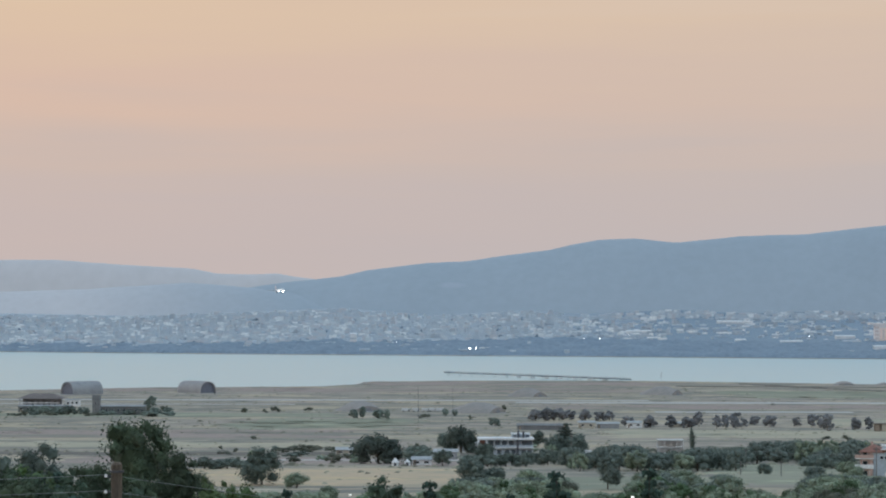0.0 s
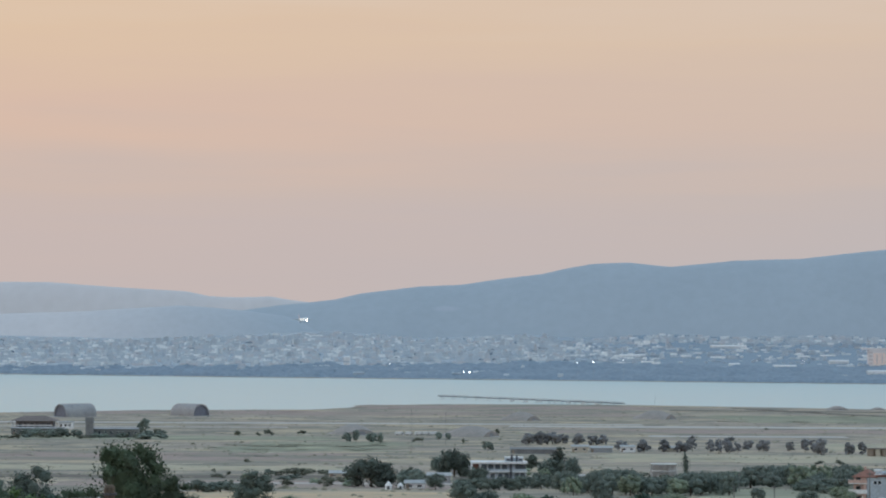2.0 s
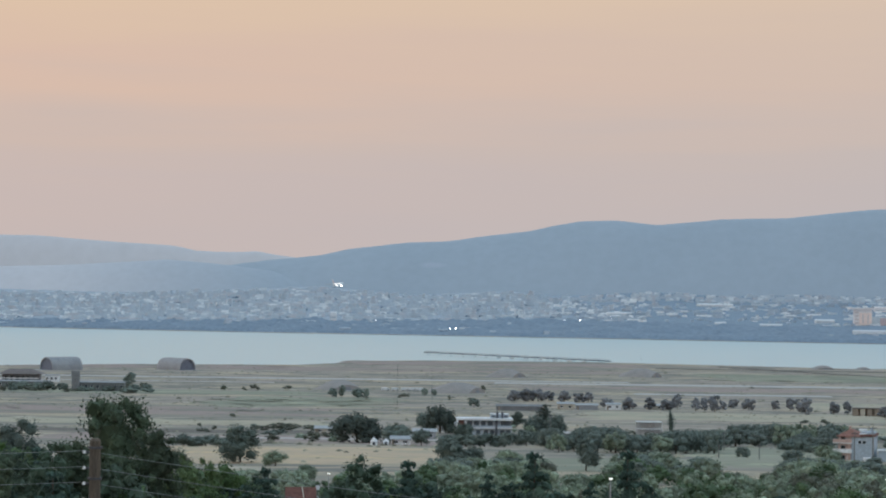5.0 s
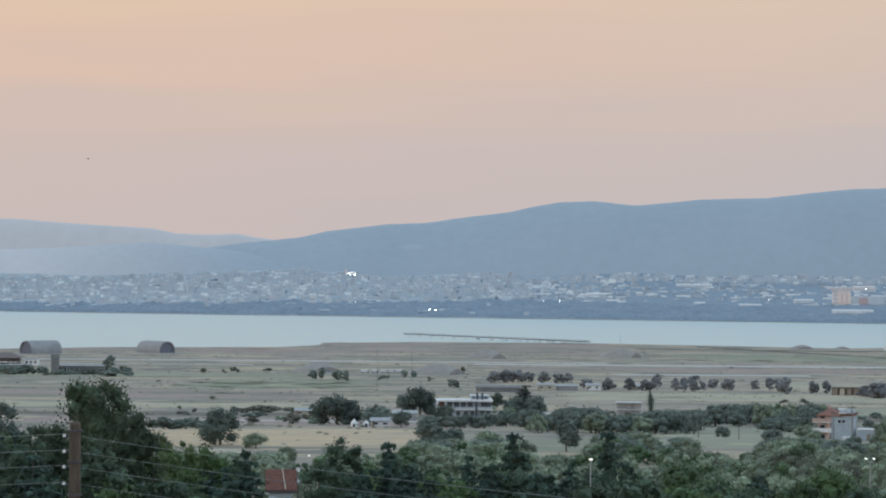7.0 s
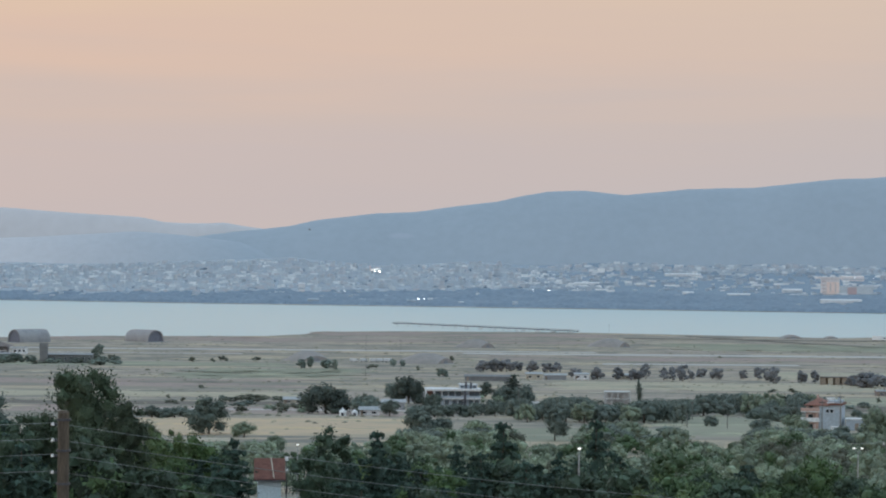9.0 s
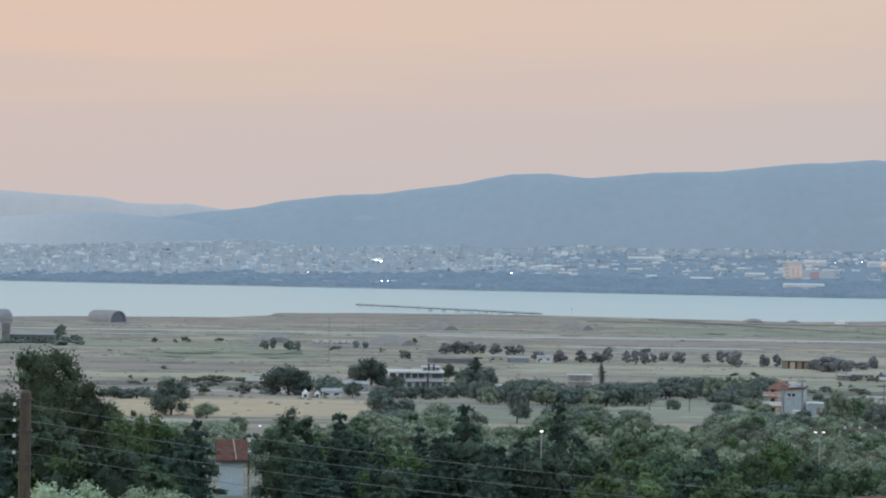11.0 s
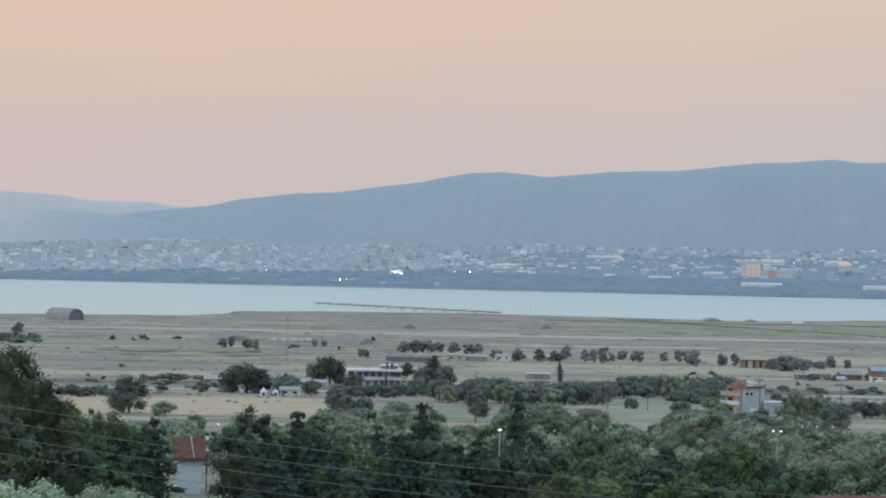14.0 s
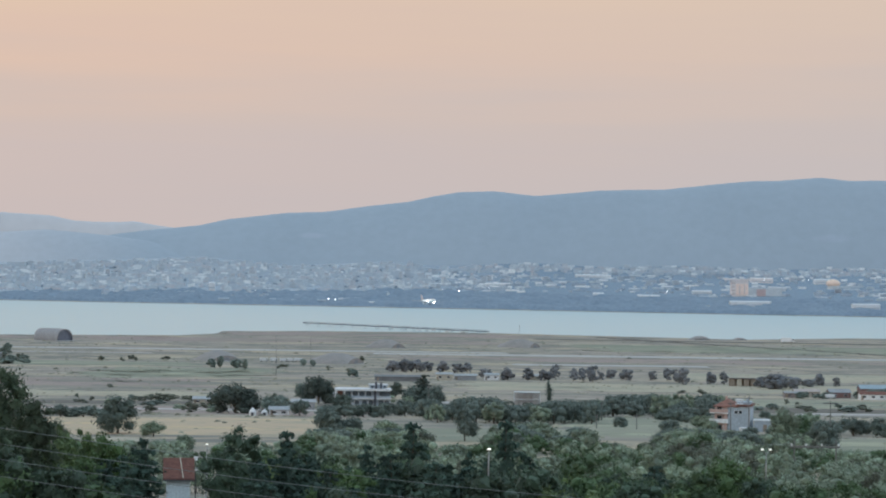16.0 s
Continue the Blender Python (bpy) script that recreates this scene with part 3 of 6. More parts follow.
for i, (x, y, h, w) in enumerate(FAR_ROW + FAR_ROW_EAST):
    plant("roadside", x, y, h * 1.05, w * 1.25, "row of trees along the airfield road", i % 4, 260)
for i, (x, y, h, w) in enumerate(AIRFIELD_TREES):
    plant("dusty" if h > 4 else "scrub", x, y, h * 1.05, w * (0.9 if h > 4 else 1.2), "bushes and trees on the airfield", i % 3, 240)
for i, (x, y, h, w) in enumerate(FIELD_BUSHES):
    plant("scrub", x, y, h * 1.2, w * 1.2, "bushes in the fields", i % 3, 240)
for i, (x, y, h, w) in enumerate(MIDDLE_TREES):
    plant("conifer" if i == 8 else "dusky" if i in (0, 2, 5, 9) else "dusty", x, y, h * 1.04, w * (1.3 if i == 8 else 1.12), "trees round the farm buildings", i % 4, 2400)
for i, (x, y, h, w) in enumerate(FIELD_EDGE_TREES):
    plant("dusky" if i == 0 else "olive" if i in (1, 2, 3) else "dusty", x, y, h * 1.04, w * 1.12, "trees at the stubble field's edge", i % 4, 2000)
for i, (x, y, h, w) in enumerate(EAST_TREES):
    plant("olive" if i in (0, 1, 9, 10, 11) else "dusty", x, y, h * 1.04, w * 1.12, "trees beside the red-roofed house", i % 4, 2000)
plant("cypress", 87.6, 1112, 9.4, 4.2, "", 0, 900)
for i, (x, y, h, w) in enumerate(BIG_PINES):
    plant("pine", x, y, h * 1.02, w * 1.3, "pines on the slope", i % 2, 3400)
for i, (x, y, h, w) in enumerate(DARK_CEDARS):
    plant("oak" if i in (0, 14) else "cedar", x, y, h * 1.02, w * 1.2, "cedars on the slope", i % 3, 3400)
for i, (x, y, h, w) in enumerate(GREEN_TREES):
    plant("lime" if i in (0, 1, 9, 15, 16, 19, 20) else "oak" if i in (3, 8) else "grass_green" if i in (2, 4, 5, 6) else "broadleaf", x, y, h * 1.02, w * 1.15, "green trees on the slope", i % 4, 2600)
for i, (x, y, h, w) in enumerate(WEST_TREES):
    plant("dusky" if i in (0, 3) else "grass_green" if i == 1 else "oak" if i % 3 else "pine", x, y, h * 1.02, w * 1.2, "trees at the west end of the slope", i % 3, 2600)
for i, (x, y, h, w) in enumerate(NEAR_OLIVES):
    plant("pale", x, y, h * 1.03, w * 1.3, "olive trees below the house", i % 3, 4200)


def scatter(kinds, n, x_of, y0, y1, h, w, gap, group, seed, fine, keep=None, joined="", under=None):
    """Trees strewn over a stretch of land, no two closer than gap; past counting they are joined into one wood."""
    rng = random.Random(seed)
    spots = []
    for _ in range(n * 12):
        y = rng.uniform(y0, y1)
        x = rng.uniform(*x_of) * y
        k = rng.uniform(0.75, 1.25)
        hh, ww = rng.uniform(*h) * k, rng.uniform(*w) * k
        if len(spots) >= n:
            break
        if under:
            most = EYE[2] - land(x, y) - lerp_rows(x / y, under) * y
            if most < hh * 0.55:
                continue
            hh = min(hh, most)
        if all((x - a) ** 2 + (y - b) ** 2 > gap * gap for a, b, _, _ in spots) and (keep is None or keep(x, y)):
            spots.append((x, y, hh, ww))
    me = bpy.data.meshes.new(group) if joined else None
    V, F, M, base = [], [], [], 0
    for i, (x, y, hh, ww) in enumerate(spots):
        kind = kinds[i % len(kinds)]
        if not joined:
            plant(kind, x, y, hh, ww, group, i % 3, fine)
            continue
        for slot, src in enumerate(shapes(kind, i % 3, fine, 0.6)):
            co = np.empty(len(src.vertices) * 3)
            src.vertices.foreach_get("co", co)
            a, co = rng.uniform(0, 6.28), co.reshape(-1, 3)
            rot = np.array([[math.cos(a), math.sin(a), 0], [-math.sin(a), math.cos(a), 0], [0, 0, 1]])
            V.append((co @ rot) * (ww, ww, hh) + (x, y, land(x, y)))
            F += [tuple(base + j for j in p.vertices) for p in src.polygons]
            M += [kinds.index(kind) * 2 + slot] * len(src.polygons)
            base += len(co)
    if joined:
        me.from_pydata([tuple(p) for p in np.concatenate(V)], [], F)
        for kind in kinds:
            for src in shapes(kind, 0, fine, 0.6):
                me.materials.append(src.materials[0])
        me.polygons.foreach_set("material_index", M)
        tagged(new(group, me), joined, "wood", kind="stuff")


def off_house(x, y):
    return not (88 < x < 124 and 600 < y < 715)


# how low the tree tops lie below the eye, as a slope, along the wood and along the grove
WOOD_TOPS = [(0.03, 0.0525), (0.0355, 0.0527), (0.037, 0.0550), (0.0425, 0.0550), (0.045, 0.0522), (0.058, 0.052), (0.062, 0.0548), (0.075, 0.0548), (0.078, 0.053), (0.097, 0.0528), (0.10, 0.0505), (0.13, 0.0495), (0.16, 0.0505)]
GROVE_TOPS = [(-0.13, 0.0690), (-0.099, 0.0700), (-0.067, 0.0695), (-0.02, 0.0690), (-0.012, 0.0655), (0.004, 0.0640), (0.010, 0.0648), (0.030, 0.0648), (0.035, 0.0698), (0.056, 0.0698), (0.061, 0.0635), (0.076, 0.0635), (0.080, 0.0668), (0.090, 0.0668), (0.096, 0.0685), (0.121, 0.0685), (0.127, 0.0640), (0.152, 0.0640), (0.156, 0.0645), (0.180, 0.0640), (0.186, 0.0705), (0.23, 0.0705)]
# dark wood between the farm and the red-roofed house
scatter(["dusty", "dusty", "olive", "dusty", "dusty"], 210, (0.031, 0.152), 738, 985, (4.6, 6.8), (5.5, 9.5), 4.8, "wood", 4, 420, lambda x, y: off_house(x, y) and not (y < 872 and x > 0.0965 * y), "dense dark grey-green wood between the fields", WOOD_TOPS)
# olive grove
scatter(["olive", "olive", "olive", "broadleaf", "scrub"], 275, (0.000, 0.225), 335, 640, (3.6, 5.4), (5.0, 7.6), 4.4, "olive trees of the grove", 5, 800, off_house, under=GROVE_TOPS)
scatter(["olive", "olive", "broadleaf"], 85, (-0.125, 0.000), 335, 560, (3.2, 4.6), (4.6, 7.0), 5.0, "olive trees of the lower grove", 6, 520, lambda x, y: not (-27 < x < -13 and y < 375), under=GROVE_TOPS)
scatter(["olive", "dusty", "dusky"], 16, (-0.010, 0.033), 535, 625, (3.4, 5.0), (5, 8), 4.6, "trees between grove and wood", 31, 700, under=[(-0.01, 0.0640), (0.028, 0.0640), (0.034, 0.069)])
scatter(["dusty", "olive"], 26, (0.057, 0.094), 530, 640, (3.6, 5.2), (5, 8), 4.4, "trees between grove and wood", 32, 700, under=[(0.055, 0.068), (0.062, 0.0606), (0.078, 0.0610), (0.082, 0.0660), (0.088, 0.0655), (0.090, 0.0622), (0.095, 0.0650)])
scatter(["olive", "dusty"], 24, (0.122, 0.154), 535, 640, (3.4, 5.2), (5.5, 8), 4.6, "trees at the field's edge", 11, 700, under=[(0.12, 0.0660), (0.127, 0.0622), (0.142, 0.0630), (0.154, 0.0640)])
scatter(["scrub", "dusty", "scrub"], 7, (-0.125, -0.10), 560, 640, (2.2, 3.6), (4, 8), 6.0, "scrub beside the stubble field", 12, 420)
# trees of the wooded slope
clear = lambda x, y: not (-0.086 < x / y < -0.034 and y < 330) and not (x > 26 and y < 250)
scatter(["oak", "cedar", "oak", "cedar", "broadleaf"], 50, (-0.20, -0.045), 222, 325, (5.4, 7.4), (5.5, 8), 4.6, "trees of the wooded slope", 8, 1600, clear)
scatter(["cedar", "cedar", "oak", "cedar"], 52, (-0.045, 0.078), 222, 325, (6.2, 8.2), (5.5, 7.5), 4.2, "cedars of the wooded slope", 18, 1500, clear)
scatter(["oak", "cedar", "broadleaf", "oak", "lime"], 40, (0.075, 0.165), 222, 325, (4.4, 6.0), (5.5, 8), 4.6, "trees of the east slope", 28, 1500, clear)
scatter(["broadleaf", "olive", "broadleaf", "olive"], 34, (0.165, 0.24), 222, 325, (4.4, 6.0), (5.5, 8), 4.6, "trees of the east slope", 29, 1500, clear)
scatter(["cedar", "oak", "cedar"], 26, (-0.215, -0.125), 225, 300, (8.0, 10.0), (6, 8), 5.0, "trees of the west slope", 30, 1500, clear)
scatter(["oak", "oak", "broadleaf"], 14, (-0.21, -0.12), 150, 212, (2.0, 3.0), (4.5, 6), 4.2, "bushes of the lower slope", 10, 900)
scatter(["broadleaf", "lime", "olive"], 32, (-0.12, 0.24), 150, 212, (2.0, 3.0), (4.5, 6), 4.2, "bushes of the lower slope", 9, 900, lambda x, y: not (x > 24))


# trees close round the red-roofed house
for i, (x, y, h, w) in enumerate(((118, 676, 4.6, 7), (123, 690, 5.0, 7.5), (99.5, 640, 2.6, 5.5), (93, 668, 3.4, 6), (105, 636, 2.8, 6), (112, 640, 3.4, 7), (84, 672, 3.2, 6))):
    plant("broadleaf" if i in (0, 5) else "olive" if i % 2 else "dusty", x, y, h, w, "trees round the red-roofed house", i % 3, 900)

# hedges and scrub round the farm sheds
scatter(["scrub", "dusty", "scrub", "olive"], 40, (-0.10, 0.045), 830, 1120, (1.6, 3.4), (4, 9), 6.0, "scrub round the farm sheds", 13, 420, lambda x, y: not (-0.043 < x / y < -0.010 and y < 862) and not (-0.005 < x / y < 0.022 and 850 < y < 1030))
scatter(["scrub", "dusty"], 36, (0.04, 0.2), 985, 1110, (1.2, 2.6), (4, 9), 7.0, "scrub behind the wood", 14, 300)

# bushes before the barracks
for i, (x, y, h, w) in enumerate(((-281, 1690, 6.0, 11), (-272, 1686, 5.4, 10), (-264, 1684, 6.2, 12), (-255, 1688, 5.2, 9), (-288, 1694, 5.6, 11), (-213, 1716, 4.0, 9), (-206, 1730, 3.4, 8), (-224.5, 1795, 9.4, 9), (-228, 1800, 7.0, 8), (-243, 1684, 3.6, 8), (-236, 1680, 3.0, 9), (-226, 1682, 3.4, 9))):
    plant("dusty", x, y, h, w, "bushes before the barracks", i % 3, 420)
scatter(["scrub", "dusty", "scrub"], 22, (-0.186, -0.118), 1655, 1725, (1.8, 3.4), (7, 13), 5.0, "bushes before the barracks", 15, 300)

# low scrub and grass tussocks of the dry fields
TUSSOCK = mat("dry_tussocks", (0.20, 0.20, 0.15), (0.30, 0.27, 0.20), size=3, vary=0.4, rough=1.0)
rng_t = np.random.default_rng(51)
tv, tf = [], []
for i in range(5200):
    y = 600 + 1750 * rng_t.random() ** 0.8
    x = y * rng_t.uniform(-0.21, 0.25)
    if noise.noise(Vector((x / 60, y / 90, 1.0))) < -0.02:
        continue
    r = rng_t.uniform(0.35, 1.0) * (1.6 if rng_t.random() < 0.06 else 1.0)
    z = land(x, y)
    c = rng_t.uniform(0.6, 1.3, 6)
    b = len(tv)
    tv += [(x + math.cos(k * 1.047) * r * c[k] * 1.6, y + math.sin(k * 1.047) * r * c[k] * 1.6, z - 0.1) for k in range(6)]
    tv += [(x + r * 0.3, y, z + r * c[0] * 0.7), (x - r * 0.5, y + 0.1, z + r * c[1] * 0.6)]
    tf += [(b + k, b + (k + 1) % 6, b + (6 if k in (0, 4, 5) else 7)) for k in range(6)] + [(b + 1, b + 7, b + 6), (b + 4, b + 6, b + 7)]
tagged(new("scrub", mesh_from("scrub", tv, tf, TUSSOCK)), "low dry tussocks and scrub scattered over the fields", "scrub", kind="stuff")

# ---- fields, runways and tracks ----
STUBBLE, DRYGRASS, MEADOW, HEATH = (bpy.data.materials.new(n) for n in ("straw_stubble", "pale_dry_grass", "pale_green_meadow", "mauve_brown_heath"))
for m_ in (STUBBLE, DRYGRASS, MEADOW, HEATH):
    m_.use_nodes = True
FIELD_SIZES = [(100, 100), (60, 60), (26, 28), (12, 13), (3.5, 5)]
grassland(STUBBLE, [((0.54, 0.405, 0.275), 0, 1), ((0.40, 0.335, 0.245), 0.5, 0.66), ((0.60, 0.45, 0.27), 0.55, 0.7), ((0.33, 0.31, 0.23), 0.58, 0.72), ((0.34, 0.32, 0.24), 0.55, 0.75)], FIELD_SIZES)
grassland(DRYGRASS, [((0.45, 0.39, 0.285), 0, 1), ((0.37, 0.345, 0.26), 0.46, 0.62), ((0.49, 0.42, 0.30), 0.55, 0.7), ((0.30, 0.30, 0.235), 0.58, 0.72), ((0.32, 0.32, 0.25), 0.55, 0.75)], FIELD_SIZES)
grassland(MEADOW, [((0.300, 0.297, 0.222), 0, 1), ((0.235, 0.246, 0.18), 0.46, 0.62), ((0.39, 0.385, 0.265), 0.55, 0.7), ((0.22, 0.235, 0.175), 0.58, 0.72), ((0.25, 0.265, 0.19), 0.55, 0.75)], FIELD_SIZES)
grassland(HEATH, [((0.350, 0.268, 0.238), 0, 1), ((0.235, 0.22, 0.18), 0.48, 0.64), ((0.36, 0.295, 0.235), 0.55, 0.7), ((0.19, 0.175, 0.155), 0.58, 0.72), ((0.21, 0.2, 0.165), 0.55, 0.75)], FIELD_SIZES)
TARMAC = mat("pale_worn_runway", (0.53, 0.50, 0.475), (0.41, 0.39, 0.365), size=35, stretch=(0.2, 2, 1), random_by="world", rough=0.9)
DITCH = mat("dark_ditch_scrub", (0.125, 0.115, 0.10), (0.17, 0.15, 0.12), size=14, stretch=(0.4, 2, 1), random_by="world", rough=0.95, fine=0.3)
DUSTY_TRACK = mat("dusty_grey_track", (0.50, 0.46, 0.43), (0.42, 0.39, 0.36), size=30, random_by="world", rough=0.95)


def patch(name, x0, x1, y0, y1, material, label, lift=0.2, slant=0.0, wave=2.0, seed=0):
    """Thin stretch of other ground with an uneven edge, lying on the land."""
    nx, ny = max(8, int((x1 - x0) / 6)), 12
    verts = []
    for j in range(ny + 1):
        for i in range(nx + 1):
            x = x0 + (x1 - x0) * i / nx
            edge = wave * (1.6 * noise.noise(Vector((x / 45, seed * 7.3 + (0 if j < ny / 2 else 50), 0))) + noise.noise(Vector((x / 14, seed * 5.1 + (0 if j < ny / 2 else 50), 7))))
            y = y0 + (y1 - y0) * j / ny + slant * (x - x0) + edge
            x += wave * 3 * noise.noise(Vector((y / 15, seed * 3.1, 4)))
            rim = j in (0, ny) or i in (0, nx)
            verts.append((x, y, land(x, y) + (-0.5 if rim else lift)))
    faces = [(j * (nx + 1) + i, j * (nx + 1) + i + 1, (j + 1) * (nx + 1) + i + 1, (j + 1) * (nx + 1) + i) for j in range(ny) for i in range(nx)]
    return tagged(new(name, mesh_from(name, verts, faces, material)), label, "ground", kind="structure")


patch("runway_1", -420, 130, 1985, 2008, TARMAC, "long pale worn runway strip", wave=0.6, seed=1)
patch("runway_2", 20, 560, 1932, 1962, TARMAC, "long pale worn runway strip", 0.34, wave=0.6, seed=2)
patch("runway_3", 110, 250, 1750, 1774, TARMAC, "pale worn taxiway strip", wave=0.6, seed=3)
patch("track_1", -420, -130, 1893, 1903, DUSTY_TRACK, "pale dusty track", wave=0.8, seed=4)
patch("ground_heath_shore", -420, 130, 2200, 2330, HEATH, "mauve brown coastal heath", wave=12, seed=5)
patch("ground_heath_shore_2", -110, 160, 2400, 2540, HEATH, "mauve brown coastal heath", 0.28, wave=10, seed=6)
patch("ground_heath_airfield", -360, -60, 1290, 1420, HEATH, "brown dry heath", wave=12, seed=7)
patch("ground_heath_middle", 40, 520, 1815, 1900, HEATH, "brown dry heath", wave=10, seed=8)
patch("ground_green_airfield", -140, -40, 1440, 1640, MEADOW, "greenish dry grass", 0.28, wave=14, seed=9)
patch("ground_meadow_east", 130, 420, 1075, 1200, MEADOW, "pale green meadow", wave=8, seed=10)
patch("ground_straw_east", 60, 330, 1300, 1440, DRYGRASS, "pale straw-coloured dry field", wave=10, seed=11)
patch("ground_straw_airfield", 190, 420, 1500, 1640, DRYGRASS, "pale straw-coloured grass", 0.28, wave=12, seed=12)
patch("ground_meadow_airfield", 200, 700, 2060, 2260, MEADOW, "pale grey-green airfield grass", 0.28, wave=12, seed=13)
patch("ground_stubble_field", -86, 4, 600, 790, STUBBLE, "straw-coloured stubble field", wave=5, seed=14)
patch("ground_meadow_middle", 8, 66, 588, 690, MEADOW, "pale green field among trees", wave=5, seed=15)
patch("ground_meadow_by_wood", 58, 108, 612, 866, MEADOW, "pale green field beside a dark wood", 0.28, wave=4, seed=16)
patch("ground_meadow_corner", 96, 160, 556, 640, MEADOW, "pale green field corner among trees", 0.28, wave=4, seed=41)
patch("ground_straw_far_west", -300, -60, 1130, 1210, DRYGRASS, "pale straw-coloured dry field", 0.28, wave=9, seed=17)
patch("ground_meadow_far_west", -330, -90, 1650, 1730, MEADOW, "pale greenish dry grass", wave=9, seed=18)
patch("ground_ditch_west", -230, 5, 1000, 1062, DITCH, "dark scrubby ditch", wave=7, seed=19)
patch("ground_ditch_east", 165, 330, 985, 1065, DITCH, "dark scrubby bank", wave=6, seed=20)
patch("ground_ditch_shore", 170, 620, 2385, 2400, DITCH, "dark line of shore scrub", 0.4, slant=-0.12, wave=3, seed=21)
patch("ground_ditch_runway", 236, 520, 2470, 2506, DITCH, "dark drainage ditch across the airfield", 0.4, slant=-2.3, wave=3, seed=22)
patch("ground_heath_farm", -150, 0, 815, 990, HEATH, "mauve grey trampled ground round the farm", 0.24, wave=7, seed=31)
patch("ground_heath_wood", 22, 190, 975, 1075, DITCH, "dark scrubby ground behind the wood", 0.24, wave=6, seed=32)
patch("track_2", -120, 40, 905, 925, DUSTY_TRACK, "pale dusty farm track", 0.34, wave=2, seed=23)
patch("track_3", 165, 330, 945, 975, DUSTY_TRACK, "pale grey gravel track", 0.34, wave=3, seed=24)

# ---- materials of buildings ----
CONCRETE = mat("weathered_concrete", (0.35, 0.36, 0.375), (0.28, 0.29, 0.305), size=6, bump=0.2)
CAMOU = mat("earth_brown_concrete", (0.385, 0.375, 0.38), (0.32, 0.312, 0.318), size=6, bump=0.2)
EARTHED = mat("grassed_earth_cover", (0.345, 0.315, 0.30), (0.285, 0.27, 0.255), size=6)
DARK = mat("dark_opening", (0.10, 0.105, 0.125), (0.07, 0.075, 0.09), size=3)
STEELDOOR = mat("blue_grey_steel_door", (0.19, 0.20, 0.245), (0.155, 0.165, 0.205), size=3)
# door colour lightened to paint in the distance haze
HAZEDOOR = mat("haze_paled_blue_grey_door", (0.27, 0.275, 0.29), (0.22, 0.225, 0.245), size=3)
WHITE = mat("white_plaster", (0.80, 0.81, 0.82), (0.68, 0.69, 0.70), size=4)
BLUEWALL = mat("pale_blue_grey_render", (0.44, 0.50, 0.56), (0.38, 0.44, 0.50), size=4)
TERRA = mat("terracotta_roof_tiles", (0.235, 0.112, 0.085), (0.175, 0.088, 0.070), size=1.5, vary=0.3, random_by="object", bump=0.3)
OLDROOF = mat("dark_red_brown_roof", (0.20, 0.085, 0.065), (0.145, 0.065, 0.05), size=1.5, vary=0.2, random_by="object", bump=0.3)
SALMON = mat("salmon_plaster", (0.58, 0.40, 0.35), (0.51, 0.355, 0.31), size=3)
GLASS = mat("dark_window_glass", (0.04, 0.05, 0.06), (0.03, 0.035, 0.045), size=2, rough=0.08)
GREYMETAL = mat("grey_galvanised_steel", (0.46, 0.47, 0.48), (0.36, 0.37, 0.38), size=1, metal=0.6, rough=0.5)
DARKMETAL = mat("dark_steel", (0.10, 0.10, 0.11), (0.07, 0.07, 0.08), size=1, metal=0.4, rough=0.6)
TIMBER = mat("weathered_pole_timber", (0.130, 0.102, 0.074), (0.078, 0.062, 0.048), size=0.5, stretch=(3, 3, 0.4), bump=0.4, fine=0.3)
BROWN = mat("brown_timber_cladding", (0.33, 0.275, 0.225), (0.26, 0.215, 0.175), size=2, stretch=(3, 3, 0.5))
PALE = mat("pale_cream_wall", (0.52, 0.48, 0.40), (0.43, 0.40, 0.34), size=4)
RUBBER = mat("black_rubber", (0.03, 0.03, 0.03), (0.05, 0.05, 0.05), size=0.3)
PAINT = mat("white_vehicle_paint", (0.72, 0.73, 0.75), (0.62, 0.63, 0.65), size=2, rough=0.35)


